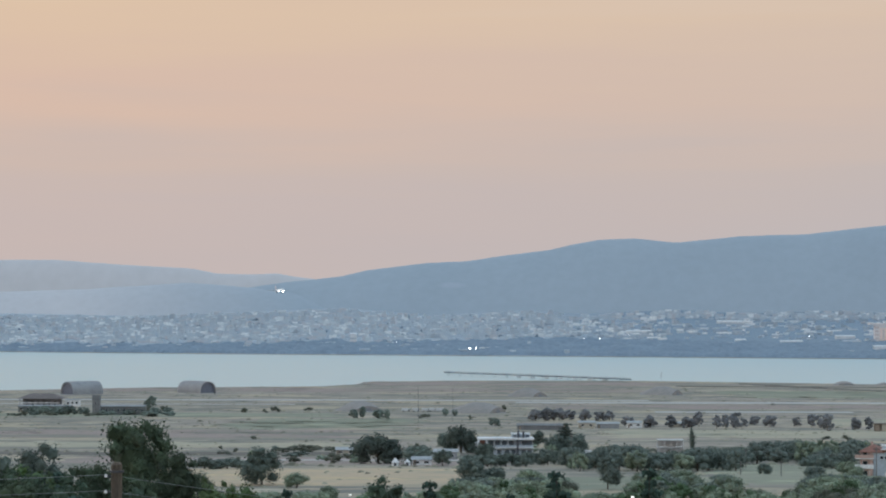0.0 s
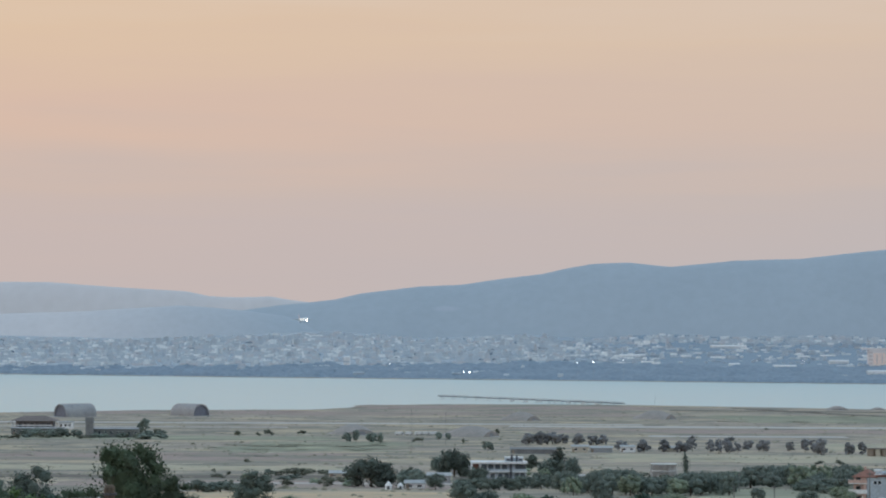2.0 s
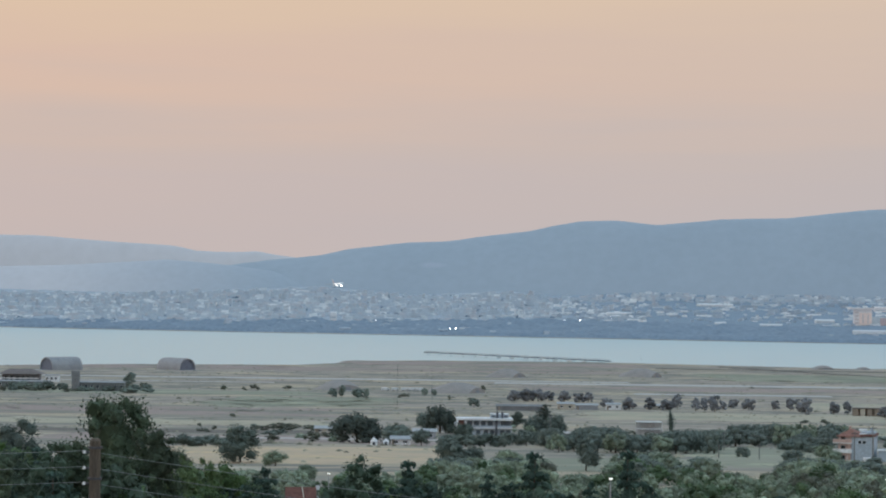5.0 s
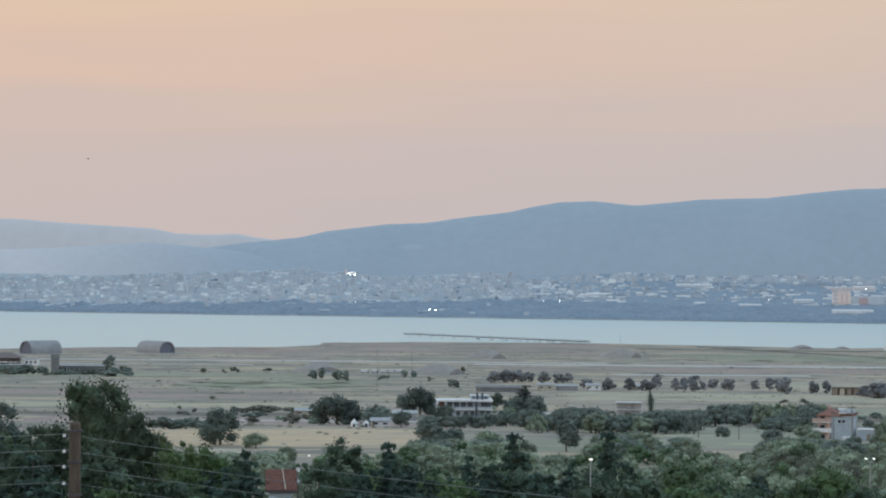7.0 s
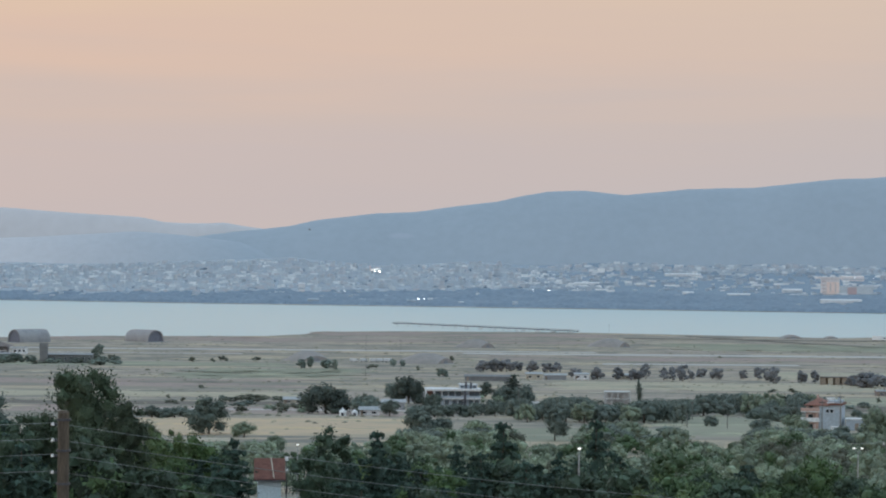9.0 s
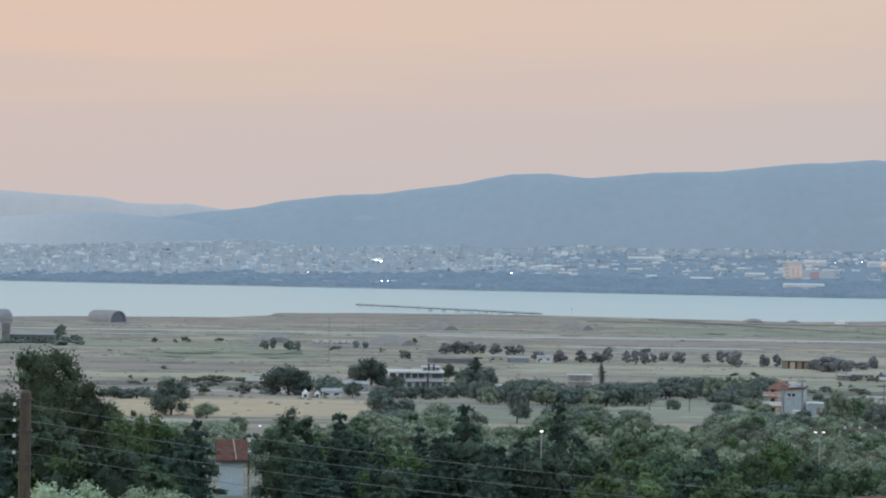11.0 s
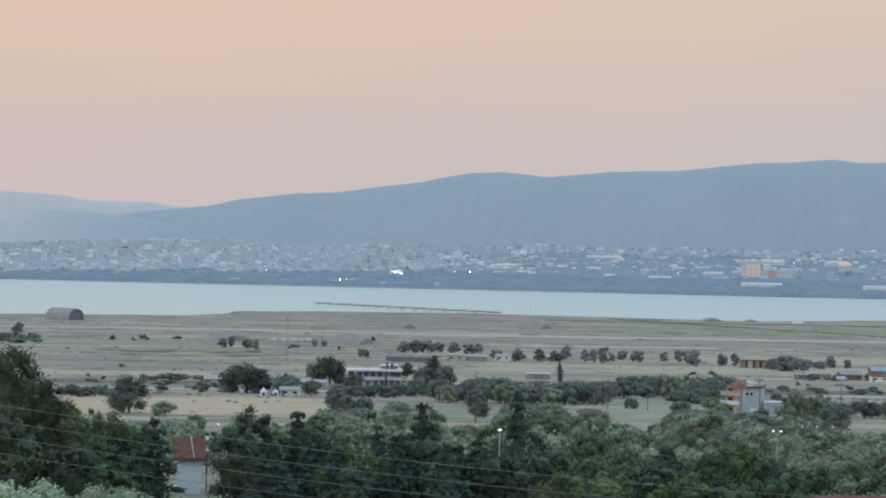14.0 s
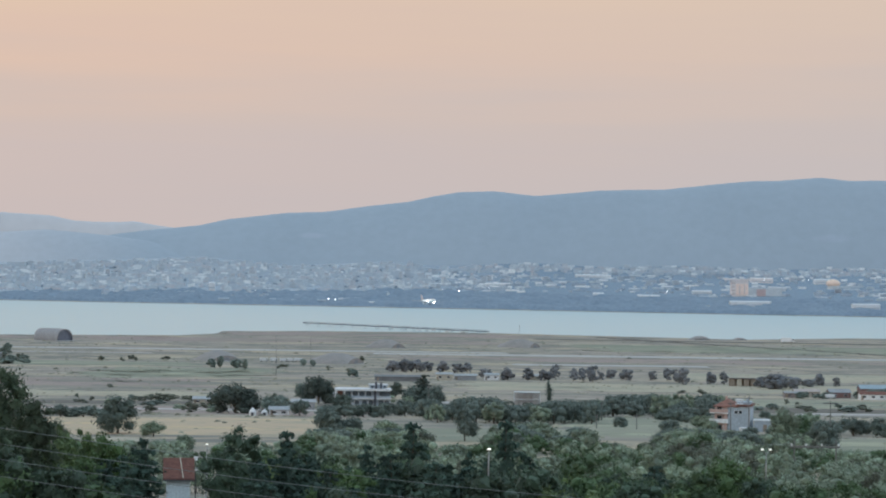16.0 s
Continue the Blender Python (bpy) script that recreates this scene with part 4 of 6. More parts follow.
# ---- arched aircraft shelters ----
def shelter(x, y, turn, width, length, height, shell_mat, label, earth=False, group="aircraft shelters"):
    """Barrel-vaulted shelter whose mouth faces -y before it is turned."""
    ob = thing("aircraft_shelter", label, "aircraft shelter", Matrix.Translation((x, y, land(x, y) - 0.1)) @ Matrix.Rotation(radians(turn), 4, "Z"), group)
    n, w = 18, width / 2
    arc = lambda k, s: (-math.cos(math.pi * k / n) * w * s, math.sin(math.pi * k / n) ** 0.8 * height * s)
    bm = bmesh.new()
    rings = []
    for yy, s in ((0, 0.48 if earth else 1.0), (0, 0.38 if earth else 0.91), (length * 0.8, 0.38 if earth else 0.91)):
        rings.append([bm.verts.new((arc(k, s)[0], yy, arc(k, s)[1])) for k in range(n + 1)])
    mound = lambda k, s: (-math.cos(math.pi * k / n) * w * 1.9 * s, (0.5 - 0.5 * math.cos(2 * math.pi * k / n)) * height * 1.08 * s - 0.3)
    outer = []
    steps = 9
    for i in range(steps + 1):
        yy = length * i / steps
        grow = 1.0 + (0.004 if i % 2 else 0.0)
        if earth:
            swell = 1.0 - max(0.0, abs(i - 4) - 1.5) / 3.6 * 0.62
            outer.append([bm.verts.new((mound(k, 1)[0] * (0.7 + 0.3 * swell), yy, mound(k, swell)[1])) for k in range(n + 1)])
        else:
            outer.append([bm.verts.new((arc(k, grow)[0], yy, arc(k, grow)[1])) for k in range(n + 1)])
    for a, b in list(zip(outer, outer[1:])) + [(rings[0], rings[1]), (rings[1], rings[2])] + ([(outer[0], rings[0])] if earth else []):
        for k in range(n):
            bm.faces.new((a[k], a[k + 1], b[k + 1], b[k]))
    bm.faces.new(outer[-1])
    part("shell", bm, shell_mat, ob)
    bm = bmesh.new()
    fit = 0.375 if earth else 0.905
    door = [bm.verts.new((arc(k, fit)[0], -0.2 if earth else 1.2, arc(k, fit)[1])) for k in range(n + 1)]
    back = [bm.verts.new((arc(k, fit)[0], 1.7, arc(k, fit)[1])) for k in range(n + 1)]
    bm.faces.new(door), bm.faces.new(back[::-1])
    for k in range(n):
        bm.faces.new((door[k], back[k], back[k + 1], door[k + 1]))
    part("door", bm, HAZEDOOR if earth else STEELDOOR, ob, "dark recessed steel door")
    part("apron", boxes((-w * fit, -6, -0.3, w * fit, 0, 0.25)), CONCRETE, ob)
    if not earth:
        for i in range(1, 8):
            bm = bmesh.new()
            yy = length * i / 8
            for k in range(n):
                a, b = arc(k, 1.02), arc(k + 1, 1.02)
                rod(bm, (a[0], yy, a[1]), (b[0], yy, b[1]), 0.06, n=4)
            part("rib", bm, shell_mat, ob)
    return ob


shelter(-334.5, 2126, -50, 20, 28, 10.4, CONCRETE, "grey concrete arched aircraft shelter with a dark mouth")
shelter(-225.5, 2172, 50, 18.5, 27, 9.6, CAMOU, "brown-grey concrete arched aircraft shelter with a dark mouth")
shelter(-76, 1760, 28, 15, 30, 6.6, EARTHED, "earth-covered grey shelter behind bushes", True)
shelter(10, 1742, 62, 15, 32, 6.6, EARTHED, "earth-covered grey shelter with a dark mouth", True)
shelter(45, 2088, 55, 13, 26, 6.6, EARTHED, "earth-covered grey shelter with a dark mouth", True)
shelter(157, 2142, 60, 13, 30, 6.6, EARTHED, "earth-covered grey shelter with a dark mouth", True)
shelter(334, 2440, 20, 13, 12, 3.6, EARTHED, "low earth bunker on the shore", True)
shelter(372, 2450, 20, 9, 9, 2.4, EARTHED, "low earth bunker on the shore", True)


# ---- plain buildings ----
def windows(ob, xs, zs, y, w, h, pane=None):
    for x in xs:
        for z in zs:
            f = part("window", boxes((x - w / 2 - 0.08, y - 0.06, z - 0.08, x + w / 2 + 0.08, y + 0.05, z + h + 0.08)), WHITE, ob)
            part("pane", boxes((x - w / 2, y - 0.10, z, x + w / 2, y - 0.02, z + h)), GLASS if pane is None else pane, f)


def gable(bm, x0, x1, y0, y1, z, rise, over=0.4, thick=0.18):
    """Pitched roof with its ridge along x."""
    ym = (y0 + y1) / 2
    for s in (-1, 1):
        ye = ym + s * ((y1 - y0) / 2 + over)
        drop = rise * over / ((y1 - y0) / 2)
        v = [bm.verts.new(p) for p in ((x0 - over, ye, z - drop), (x1 + over, ye, z - drop), (x1 + over, ym, z + rise), (x0 - over, ym, z + rise), (x0 - over, ye, z - drop + thick), (x1 + over, ye, z - drop + thick), (x1 + over, ym, z + rise + thick), (x0 - over, ym, z + rise + thick))]
        for f in ((0, 1, 2, 3), (4, 5, 6, 7), (0, 1, 5, 4), (1, 2, 6, 5), (2, 3, 7, 6), (3, 0, 4, 7)):
            bm.faces.new([v[i] for i in f])
    return bm


def hip(bm, x0, x1, y0, y1, z, rise, over=0.6):
    x0, x1, y0, y1 = x0 - over, x1 + over, y0 - over, y1 + over
    r = min(x1 - x0, y1 - y0) / 2
    if x1 - x0 >= y1 - y0:
        a, b = (x0 + r, (y0 + y1) / 2, z + rise), (x1 - r, (y0 + y1) / 2, z + rise)
    else:
        a, b = ((x0 + x1) / 2, y0 + r, z + rise), ((x0 + x1) / 2, y1 - r, z + rise)
    c = [bm.verts.new(p) for p in ((x0, y0, z), (x1, y0, z), (x1, y1, z), (x0, y1, z))]
    d = [bm.verts.new((v.co.x, v.co.y, z - 0.22)) for v in c]
    A, B = bm.verts.new(a), bm.verts.new(b)
    if x1 - x0 >= y1 - y0:
        fs = [(c[0], c[1], B, A), (c[1], c[2], B), (c[2], c[3], A, B), (c[3], c[0], A)]
    else:
        fs = [(c[0], c[1], A), (c[1], c[2], B, A), (c[2], c[3], B), (c[3], c[0], A, B)]
    for f in fs:
        bm.faces.new(f)
    for i in range(4):
        bm.faces.new((c[i], c[(i + 1) % 4], d[(i + 1) % 4], d[i]))
    bm.faces.new(d[::-1])
    return bm


def shed(name, x, y, w, d, h, wall, roof, label, category="shed", turn=0, rise=0.8, n_win=3, group="", door=True):
    """Low building with a pitched roof, its front towards -y."""
    ob = thing(name, label, category, Matrix.Translation((x, y, land(x, y) - 0.15)) @ Matrix.Rotation(radians(turn), 4, "Z"), group)
    bm = boxes((-w / 2, 0, 0, w / 2, d, h))
    for s in (-1, 1):
        v = [bm.verts.new(p) for p in ((s * w / 2, 0, h), (s * w / 2, d, h), (s * w / 2, d / 2, h + rise))]
        bm.faces.new(v)
    part("wall", bm, wall, ob)
    part("roof", gable(bmesh.new(), -w / 2, w / 2, 0, d, h, rise), roof, ob)
    if n_win:
        windows(ob, [-w / 2 + w * (i + 0.5) / n_win for i in range(n_win)], [h * 0.42], 0, min(1.4, w / n_win * 0.5), h * 0.3)
    if door:
        part("door", boxes((-w / 2 + w * 0.04, -0.08, 0.1, -w / 2 + w * 0.04 + 1.0, 0.04, min(2.1, h - 0.2))), BROWN, ob)
    return ob


MAUVE = mat("mauve_grey_render", (0.30, 0.29, 0.31), (0.24, 0.235, 0.255), size=4)
# pavilion and low buildings on the airfield's west side
pav = thing("pavilion", "low pavilion with a dark grey-brown hipped roof and shaded porch", "building", pose(-309, 1846, land(-309, 1846) - 0.1))
part("wall", boxes((-13, 4, 0, 13, 14, 5.2)), MAUVE, pav)
part("front_rail", boxes((-15, 0.1, 2.2, 13.5, 0.3, 2.9)), WHITE, pav)
part("porch_floor", boxes((-15, 0, 0, 15, 4, 0.5)), CONCRETE, pav)
part("roof", hip(bmesh.new(), -15, 15, 0, 15, 5.6, 3.4, 1.2), mat("grey_brown_roof", (0.21, 0.175, 0.165), (0.165, 0.14, 0.135), size=2), pav)
for i in range(9):
    part("column", boxes((-14.6 + i * 3.6, 0.3, 0.5, -14.2 + i * 3.6, 0.7, 5.4)), MAUVE, pav)
windows(pav, [-10 + i * 4 for i in range(6)], [1.2], 4, 2.2, 2.6)
shed("annexe", -287, 1849, 9, 9, 4.6, WHITE, CONCRETE, "small pale annexe with a flat-pitched roof", "building", rise=0.5)
shed("barracks", -231, 1690, 30, 9, 5.6, mat("grey_green_wall", (0.17, 0.185, 0.18), (0.13, 0.145, 0.145), size=5), CONCRETE, "long low grey-green barracks behind bushes", "building", rise=0.7, n_win=8)
shed("barracks", -288, 1735, 34, 9, 4.2, mat("grey_green_wall", (0.17, 0.185, 0.18)), CONCRETE, "long low grey-green barracks behind bushes", "building", rise=0.6, n_win=8)
TOWERGREY = mat("stained_grey_concrete", (0.23, 0.235, 0.24), (0.175, 0.18, 0.19), size=3, bump=0.2)
tow = thing("water_tower", "square stained grey water tower", "tower", pose(-246, 1684, land(-246, 1684)))
part("shaft", boxes((-2.3, -2.3, -0.2, 2.3, 2.3, 9.6)), TOWERGREY, tow)
part("tank", boxes((-2.5, -2.5, 9.6, 2.5, 2.5, 13.0), bevel=0.15), TOWERGREY, tow)
windows(tow, [0], [3, 7], -2.2, 0.9, 1.2)

for x, y, w, d, h, wm, lab in ((31, 1428, 25, 10, 2.5, TOWERGREY, "long low grey warehouse"), (57, 1456, 9, 6, 3.4, PALE, "small cream shed at the road"), (69, 1462, 12, 6, 2.6, CONCRETE, "small grey shed at the road"), (84, 1470, 8, 5, 3.0, WHITE, "small white shed at the road"), (108, 1482, 9, 5, 2.4, PALE, "small cream shed at the road"), (-19.2, 832, 6.0, 4, 2.0, WHITE, "white farm shed with a pale sheet roof"), (-53, 1024, 7.5, 6, 1.9, PALE, "white farm shed with a pale sheet roof"), (-36, 980, 9, 6, 2.6, PALE, "cream farm shed with a sheet roof"), (-13, 930, 8, 6, 3.0, CONCRETE, "grey farm shed with a sheet roof"), (-4, 1090, 12, 7, 3.2, CONCRETE, "long grey farm shed beside trees")):
    shed("shed", x, y, w, d, h, wm, TOWERGREY if wm is TOWERGREY else GREYMETAL, lab, n_win=0 if w > 11 else 2, group="sheds by the fields")

brown = thing("open_shed", "brown timber open-fronted shed with a flat roof", "shed", pose(217, 1409, land(217, 1409) - 0.1, 0, 0, -2))
part("back_wall", boxes((-9, 5, 0, 9, 5.3, 4.2)), BROWN, brown)
part("roof", boxes((-9.6, -0.6, 4.2, 9.6, 5.8, 4.6)), mat("weathered_roof_felt", (0.21, 0.18, 0.165), (0.16, 0.14, 0.13), size=2), brown)
for i, m in enumerate((BROWN, PALE, BROWN, BROWN, PALE)):
    part("panel", boxes((-9 + i * 3.7, 0, 0, -6.4 + i * 3.7, 0.25, 4.2)), m, brown)

# farm at the east edge
shed("farmhouse", 222, 1252, 12, 8, 2.7, PALE, mat("pale_sheet_roof", (0.5, 0.42, 0.38), (0.42, 0.36, 0.33), size=3), "low cream farmhouse with a pale roof", "house", rise=1.0, n_win=5)
shed("barn", 236, 1243, 10, 9, 2.7, mat("brick_red_wall", (0.27, 0.155, 0.14), (0.21, 0.125, 0.115), size=2), CONCRETE, "dark red barn with a grey sheet roof", "barn", rise=1.4, n_win=2)
shed("barn", 262, 1270, 22, 9, 4.0, mat("brick_red_wall", (0.28, 0.10, 0.075)), mat("blue_grey_sheet", (0.36, 0.45, 0.50), (0.30, 0.38, 0.43), size=3), "long barn with a blue-grey sheet roof", "barn", rise=1.6, n_win=4)
shed("shed", 213, 1236, 9, 6, 2.4, mat("mauve_wall", (0.27, 0.23, 0.23), (0.22, 0.19, 0.19), size=3), CONCRETE, "low mauve-grey farm shed", rise=0.5, n_win=2)
shed("shed", 246, 1215, 12, 6, 2.8, WHITE, OLDROOF, "white farm shed with a red-brown roof", rise=1.0, n_win=3)

for i, (x, y, h, w) in enumerate(((229, 1238, 3.0, 6), (215, 1226, 3.2, 8), (242.5, 1232, 3.4, 7), (250, 1236, 4.4, 8), (257, 1242, 4.6, 9), (222, 1222, 2.2, 7))):
    plant("dusty", x, y, h, w, "trees at the east farm", i % 3, 900)

# two-storey white villa with flat roofs and terraces
SHADED = mat("blue_grey_window_glass", (0.12, 0.145, 0.17), (0.09, 0.11, 0.135), size=2, rough=0.15)
villa = thing("villa", "white two-storey villa with flat roof slabs and terraces", "house", pose(8.8, 1022, land(8.8, 1022) - 0.6, 0, 0, 2))
part("ground_floor", boxes((-9.5, 1.5, 0, 10.5, 11, 3.2)), BLUEWALL, villa)
part("upper_floor", boxes((-9.5, 2.4, 3.5, 10.5, 11, 6.4)), BLUEWALL, villa)
part("terrace_slab", boxes((-4, 0, 3.15, 10.8, 11.2, 3.55)), WHITE, villa)
part("roof_slab", boxes((-10.8, -0.2, 6.35, 11, 11.4, 7.1), bevel=0.04), WHITE, villa)
part("side_pier", boxes((-10.8, 0, 0.5, -10.2, 2.4, 6.4)), WHITE, villa)
part("side_pier", boxes((-7.6, 0, 3.5, -7.1, 1.0, 6.4)), WHITE, villa)
part("alcove", boxes((-10.0, 2.1, 3.6, -7.8, 2.5, 6.2)), TERRA, villa)
part("penthouse", boxes((2.6, 3, 7.1, 9.4, 9, 8.5)), BLUEWALL, villa)
part("penthouse_slab", boxes((2.4, 2.7, 8.5, 9.6, 9.3, 8.75)), WHITE, villa)
windows(villa, [3.6, 8.4], [7.4], 3, 1.2, 0.8, SHADED)
part("chimney", boxes((4.6, 2.2, 6.95, 5.4, 3.0, 9.8)), DARK, villa)
part("chimney", boxes((6.6, 2.2, 6.95, 7.3, 3.0, 9.6)), DARK, villa)
part("stair_tower", boxes((4.2, -0.1, 0, 5.0, 1.6, 7.0)), DARK, villa)
windows(villa, [-5.6, -3.0, -0.4, 2.2, 7.4, 9.4], [4.1], 2.4, 2.0, 1.9, SHADED)
windows(villa, [-2.4, 0.6, 3.0, 7.0, 9.2], [0.9], 1.5, 1.7, 1.7, SHADED)
part("railing", boxes((-3.9, 0.05, 3.55, 10.7, 0.15, 4.35)), BLUEWALL, villa)

PALECON = mat("pale_new_concrete", (0.62, 0.62, 0.61), (0.53, 0.53, 0.53), size=3)
# unfinished concrete house
shell = thing("concrete_frame", "unfinished grey concrete house frame of two storeys", "building", pose(73.7, 1040, land(73.7, 1040) - 0.2))
for z in (0.1, 2.8, 5.5):
    part("slab", boxes((-5, 0, z, 5, 8, z + 0.35)), PALECON, shell)
for i in range(5):
    for y in (0.2, 7.4):
        part("column", boxes((-4.9 + i * 2.35, y, 0.45, -4.5 + i * 2.35, y + 0.4, 5.5)), PALECON, shell)
part("back_wall", boxes((-4.8, 4, 0.45, 4.8, 4.2, 5.5)), PALECON, shell)

# conical tents
for i, (x, y, r) in enumerate(((-27.3, 826, 1.15), (-23.6, 828, 1.0))):
    tent = thing("tent", "small white pointed garden tent", "tent", pose(x, y, land(x, y) - 0.1), "white tents")
    part("canvas", rod(rod(bmesh.new(), (0, 0, 0), (0, 0, 1.2), r, r, 10), (0, 0, 1.2), (0, 0, 2.7 - 0.5 * i), r * 1.15, 0.05, 10), WHITE, tent)
    part("flap", boxes((-0.4, -r - 0.05, 0, 0.4, -r + 0.15, 1.1)), DARK, tent)


# ---- red-roofed house on the slope ----
def tiles(parent, x0, x1, z0, y0, z1, y1, nx, ny, material):
    """Rows of roof tiles on one slope that rises from (y0, z0) to (y1, z1)."""
    bm = boxes((-0.5, -0.5, -0.5, 0.5, 0.5, 0.5))
    bmesh.ops.scale(bm, vec=((x1 - x0) / nx * 0.94, math.hypot(y1 - y0, z1 - z0) / ny * 1.05, 0.09), verts=bm.verts)
    me = as_mesh("tile", bm, material)
    pitch = math.atan2(z1 - z0, y1 - y0)
    for i in range(nx):
        for j in range(ny):
            ob = part("tile", me, None, parent)
            k = (j + 0.5) / ny
            ob.matrix_basis = Matrix.Translation((x0 + (x1 - x0) * (i + 0.5) / nx, y0 + (y1 - y0) * k, z0 + (z1 - z0) * k + 0.22)) @ Matrix.Rotation(pitch - 0.03, 4, "X")


house = thing("house", "three-storey house with salmon front, blue-grey gable wall and red tiled roof", "house", pose(102.4, 688, land(102.4, 688) - 0.4, 0, 0, -14))
part("salmon_wall", boxes((-4.6, -0.5, 0, -1.2, 9, 6.6)), SALMON, house, "salmon plaster wall")
part("blue_wall", boxes((-1.2, -1.2, 0, 4.6, 9, 6.9)), BLUEWALL, house, "pale blue-grey plaster gable wall")
part("roof", hip(bmesh.new(), -4.6, 1.2, -1.0, 9, 6.9, 1.7, 0.45), TERRA, house, "red tiled hipped roof")
part("flat_roof", boxes((1.2, -1.6, 6.9, 5.0, 9.2, 7.35)), OLDROOF, house, "flat roof with a dark brown edge")
part("roof_wall", boxes((0.9, 1.2, 7.35, 4.4, 8.6, 7.9)), BLUEWALL, house)
for z in (2.5, 5.0):
    bal = part("balcony", boxes((-5.8, -2.0, z, -1.0, -0.5, z + 0.25)), WHITE, house, "white balcony with salmon parapet")
    part("parapet", boxes((-5.8, -2.05, z + 0.25, -1.0, -1.9, z + 1.1)), WHITE if z < 3 else SALMON, bal)
    part("end_parapet", boxes((-5.85, -1.9, z + 0.25, -5.7, -0.5, z + 1.1)), WHITE, bal)
part("corner_pier", boxes((-2.0, -1.9, 0, -1.4, -1.4, 6.6)), SALMON, house)
windows(house, [1.0, 2.1], [5.0], -1.2, 0.8, 0.8)
windows(house, [-3.4], [0.6, 3.1, 5.4], -0.5, 1.2, 1.3)
windows(house, [-1.9], [0.5], -0.6, 0.9, 1.4, WHITE)
part("solar_heater", rod(boxes((0.7, 0.0, 7.35, 2.5, 1.1, 7.6), (0.9, 1.6, 7.35, 1.0, 1.7, 8.3), (2.2, 1.6, 7.35, 2.3, 1.7, 8.3)), (0.6, 1.2, 8.4), (2.6, 1.2, 8.4), 0.32), WHITE, house, "rooftop solar water heater")
part("chimney", boxes((3.3, 2.2, 7.2, 3.9, 2.8, 9.0)), BLUEWALL, house)
part("chimney", boxes((-2.4, 4.2, 7.6, -1.8, 4.8, 9.2)), SALMON, house)
part("drainpipe", rod(bmesh.new(), (4.5, -1.3, 0), (4.5, -1.3, 6.8), 0.08), GREYMETAL, house)
annex = thing("outbuilding", "low pale blue-grey flat-roofed outbuilding with a parapet", "building", pose(110.6, 686, land(110.6, 686) - 0.3, 0, 0, -10))
part("wall", boxes((-2.8, 0, 0, 2.8, 6, 3.0)), BLUEWALL, annex)
part("roof", boxes((-3.0, -0.2, 3.0, 3.0, 6.2, 3.25)), WHITE, annex)
part("door", boxes((-0.5, -0.06, 0.1, 0.5, 0.05, 2.1)), BROWN, annex)

# house with a dark red roof among the cedars
roofed = thing("house", "small pale blue-white house with a dark red tiled roof", "house", pose(-20.0, 328, 39.4, 0, 0, 4))
part("wall", boxes((-1.3, 0.2, 0, 1.6, 5.8, 5.1)), mat("pale_blue_white_render", (0.62, 0.70, 0.74), (0.55, 0.63, 0.68), size=2), roofed, "pale blue-white plaster wall")
part("gutter", rod(bmesh.new(), (-1.7, -0.45, 4.9), (2.1, -0.45, 4.9), 0.08), DARKMETAL, roofed)
rf = part("roof", gable(bmesh.new(), -1.4, 1.8, 0, 6, 5.1, 2.1, 0.35), OLDROOF, roofed, "dark red tiled gable roof")
tiles(rf, -1.7, 2.1, 4.86, -0.35, 7.2, 3.0, 12, 12, OLDROOF)
part("roof_flashing", rod(bmesh.new(), (0.75, -0.3, 5.2), (0.35, 3.0, 7.5), 0.07), PALE, roofed, "pale metal flashing strip")
for y_, z_ in ((2.0, 5.9), (3.6, 7.1)):
    vent = part("vent_pipe", rod(bmesh.new(), (2.3, y_, 0), (2.3, y_, z_), 0.06, n=6), DARKMETAL, roofed)
    part("cowl", rod(bmesh.new(), (2.3, y_, z_), (2.3, y_, z_ + 0.5), 0.28, 0.2, 8), WHITE, vent, "white pipe cowl")

# house at the foot of the slope, seen only by its roof
low_house = thing("house", "house with a long dark red tiled roof and pale walls", "house", pose(41.0, 200, 47.25, 0, 0, 3))
part("wall", boxes((-4.2, 0.4, 0, 6.5, 7, 4.3)), SALMON, low_house)
rf = part("roof", gable(bmesh.new(), -4.6, 6.8, 0, 7.4, 4.3, 1.0, 0.5), OLDROOF, low_house, "dark red tiled gable roof")
tiles(rf, -5.0, 7.2, 4.15, -0.5, 5.3, 3.7, 26, 9, OLDROOF)
windows(low_house, [-2.6, -0.6, 1.6, 3.8], [2.6], 0.4, 1.1, 1.2)


# ---- wooden utility pole and cables in front ----
pole = thing("utility_pole", "weathered brown wooden utility pole with white insulators", "utility pole", pose(-8.3, 60, 59.7))
part("shaft", rod(bmesh.new(), (0, 0, 0), (0, 0, 8.72), 0.17, 0.125, 14), TIMBER, pole)
part("cap", rod(bmesh.new(), (0, 0, 8.72), (0, 0, 8.78), 0.13, 0.09, 14), TIMBER, pole)
CERAMIC = mat("white_ceramic", (0.75, 0.75, 0.74), (0.62, 0.62, 0.62), size=0.2, rough=0.25)
WIRE = mat("grey_cable", (0.25, 0.27, 0.27), (0.18, 0.20, 0.20), size=0.5, rough=0.5)
HOOKS = (8.46, 8.10, 7.75, 7.37)
for z in HOOKS:
    br = part("bracket", rod(bmesh.new(), (-0.13, -0.02, z), (-0.24, -0.02, z), 0.022, n=6), DARKMETAL, pole)
    part("insulator", rod(rod(bmesh.new(), (-0.24, -0.02, z - 0.02), (-0.24, -0.02, z + 0.03), 0.045, 0.035, 8), (-0.24, -0.02, z + 0.03), (-0.24, -0.02, z + 0.05), 0.03, 0.02, 8), CERAMIC, br)
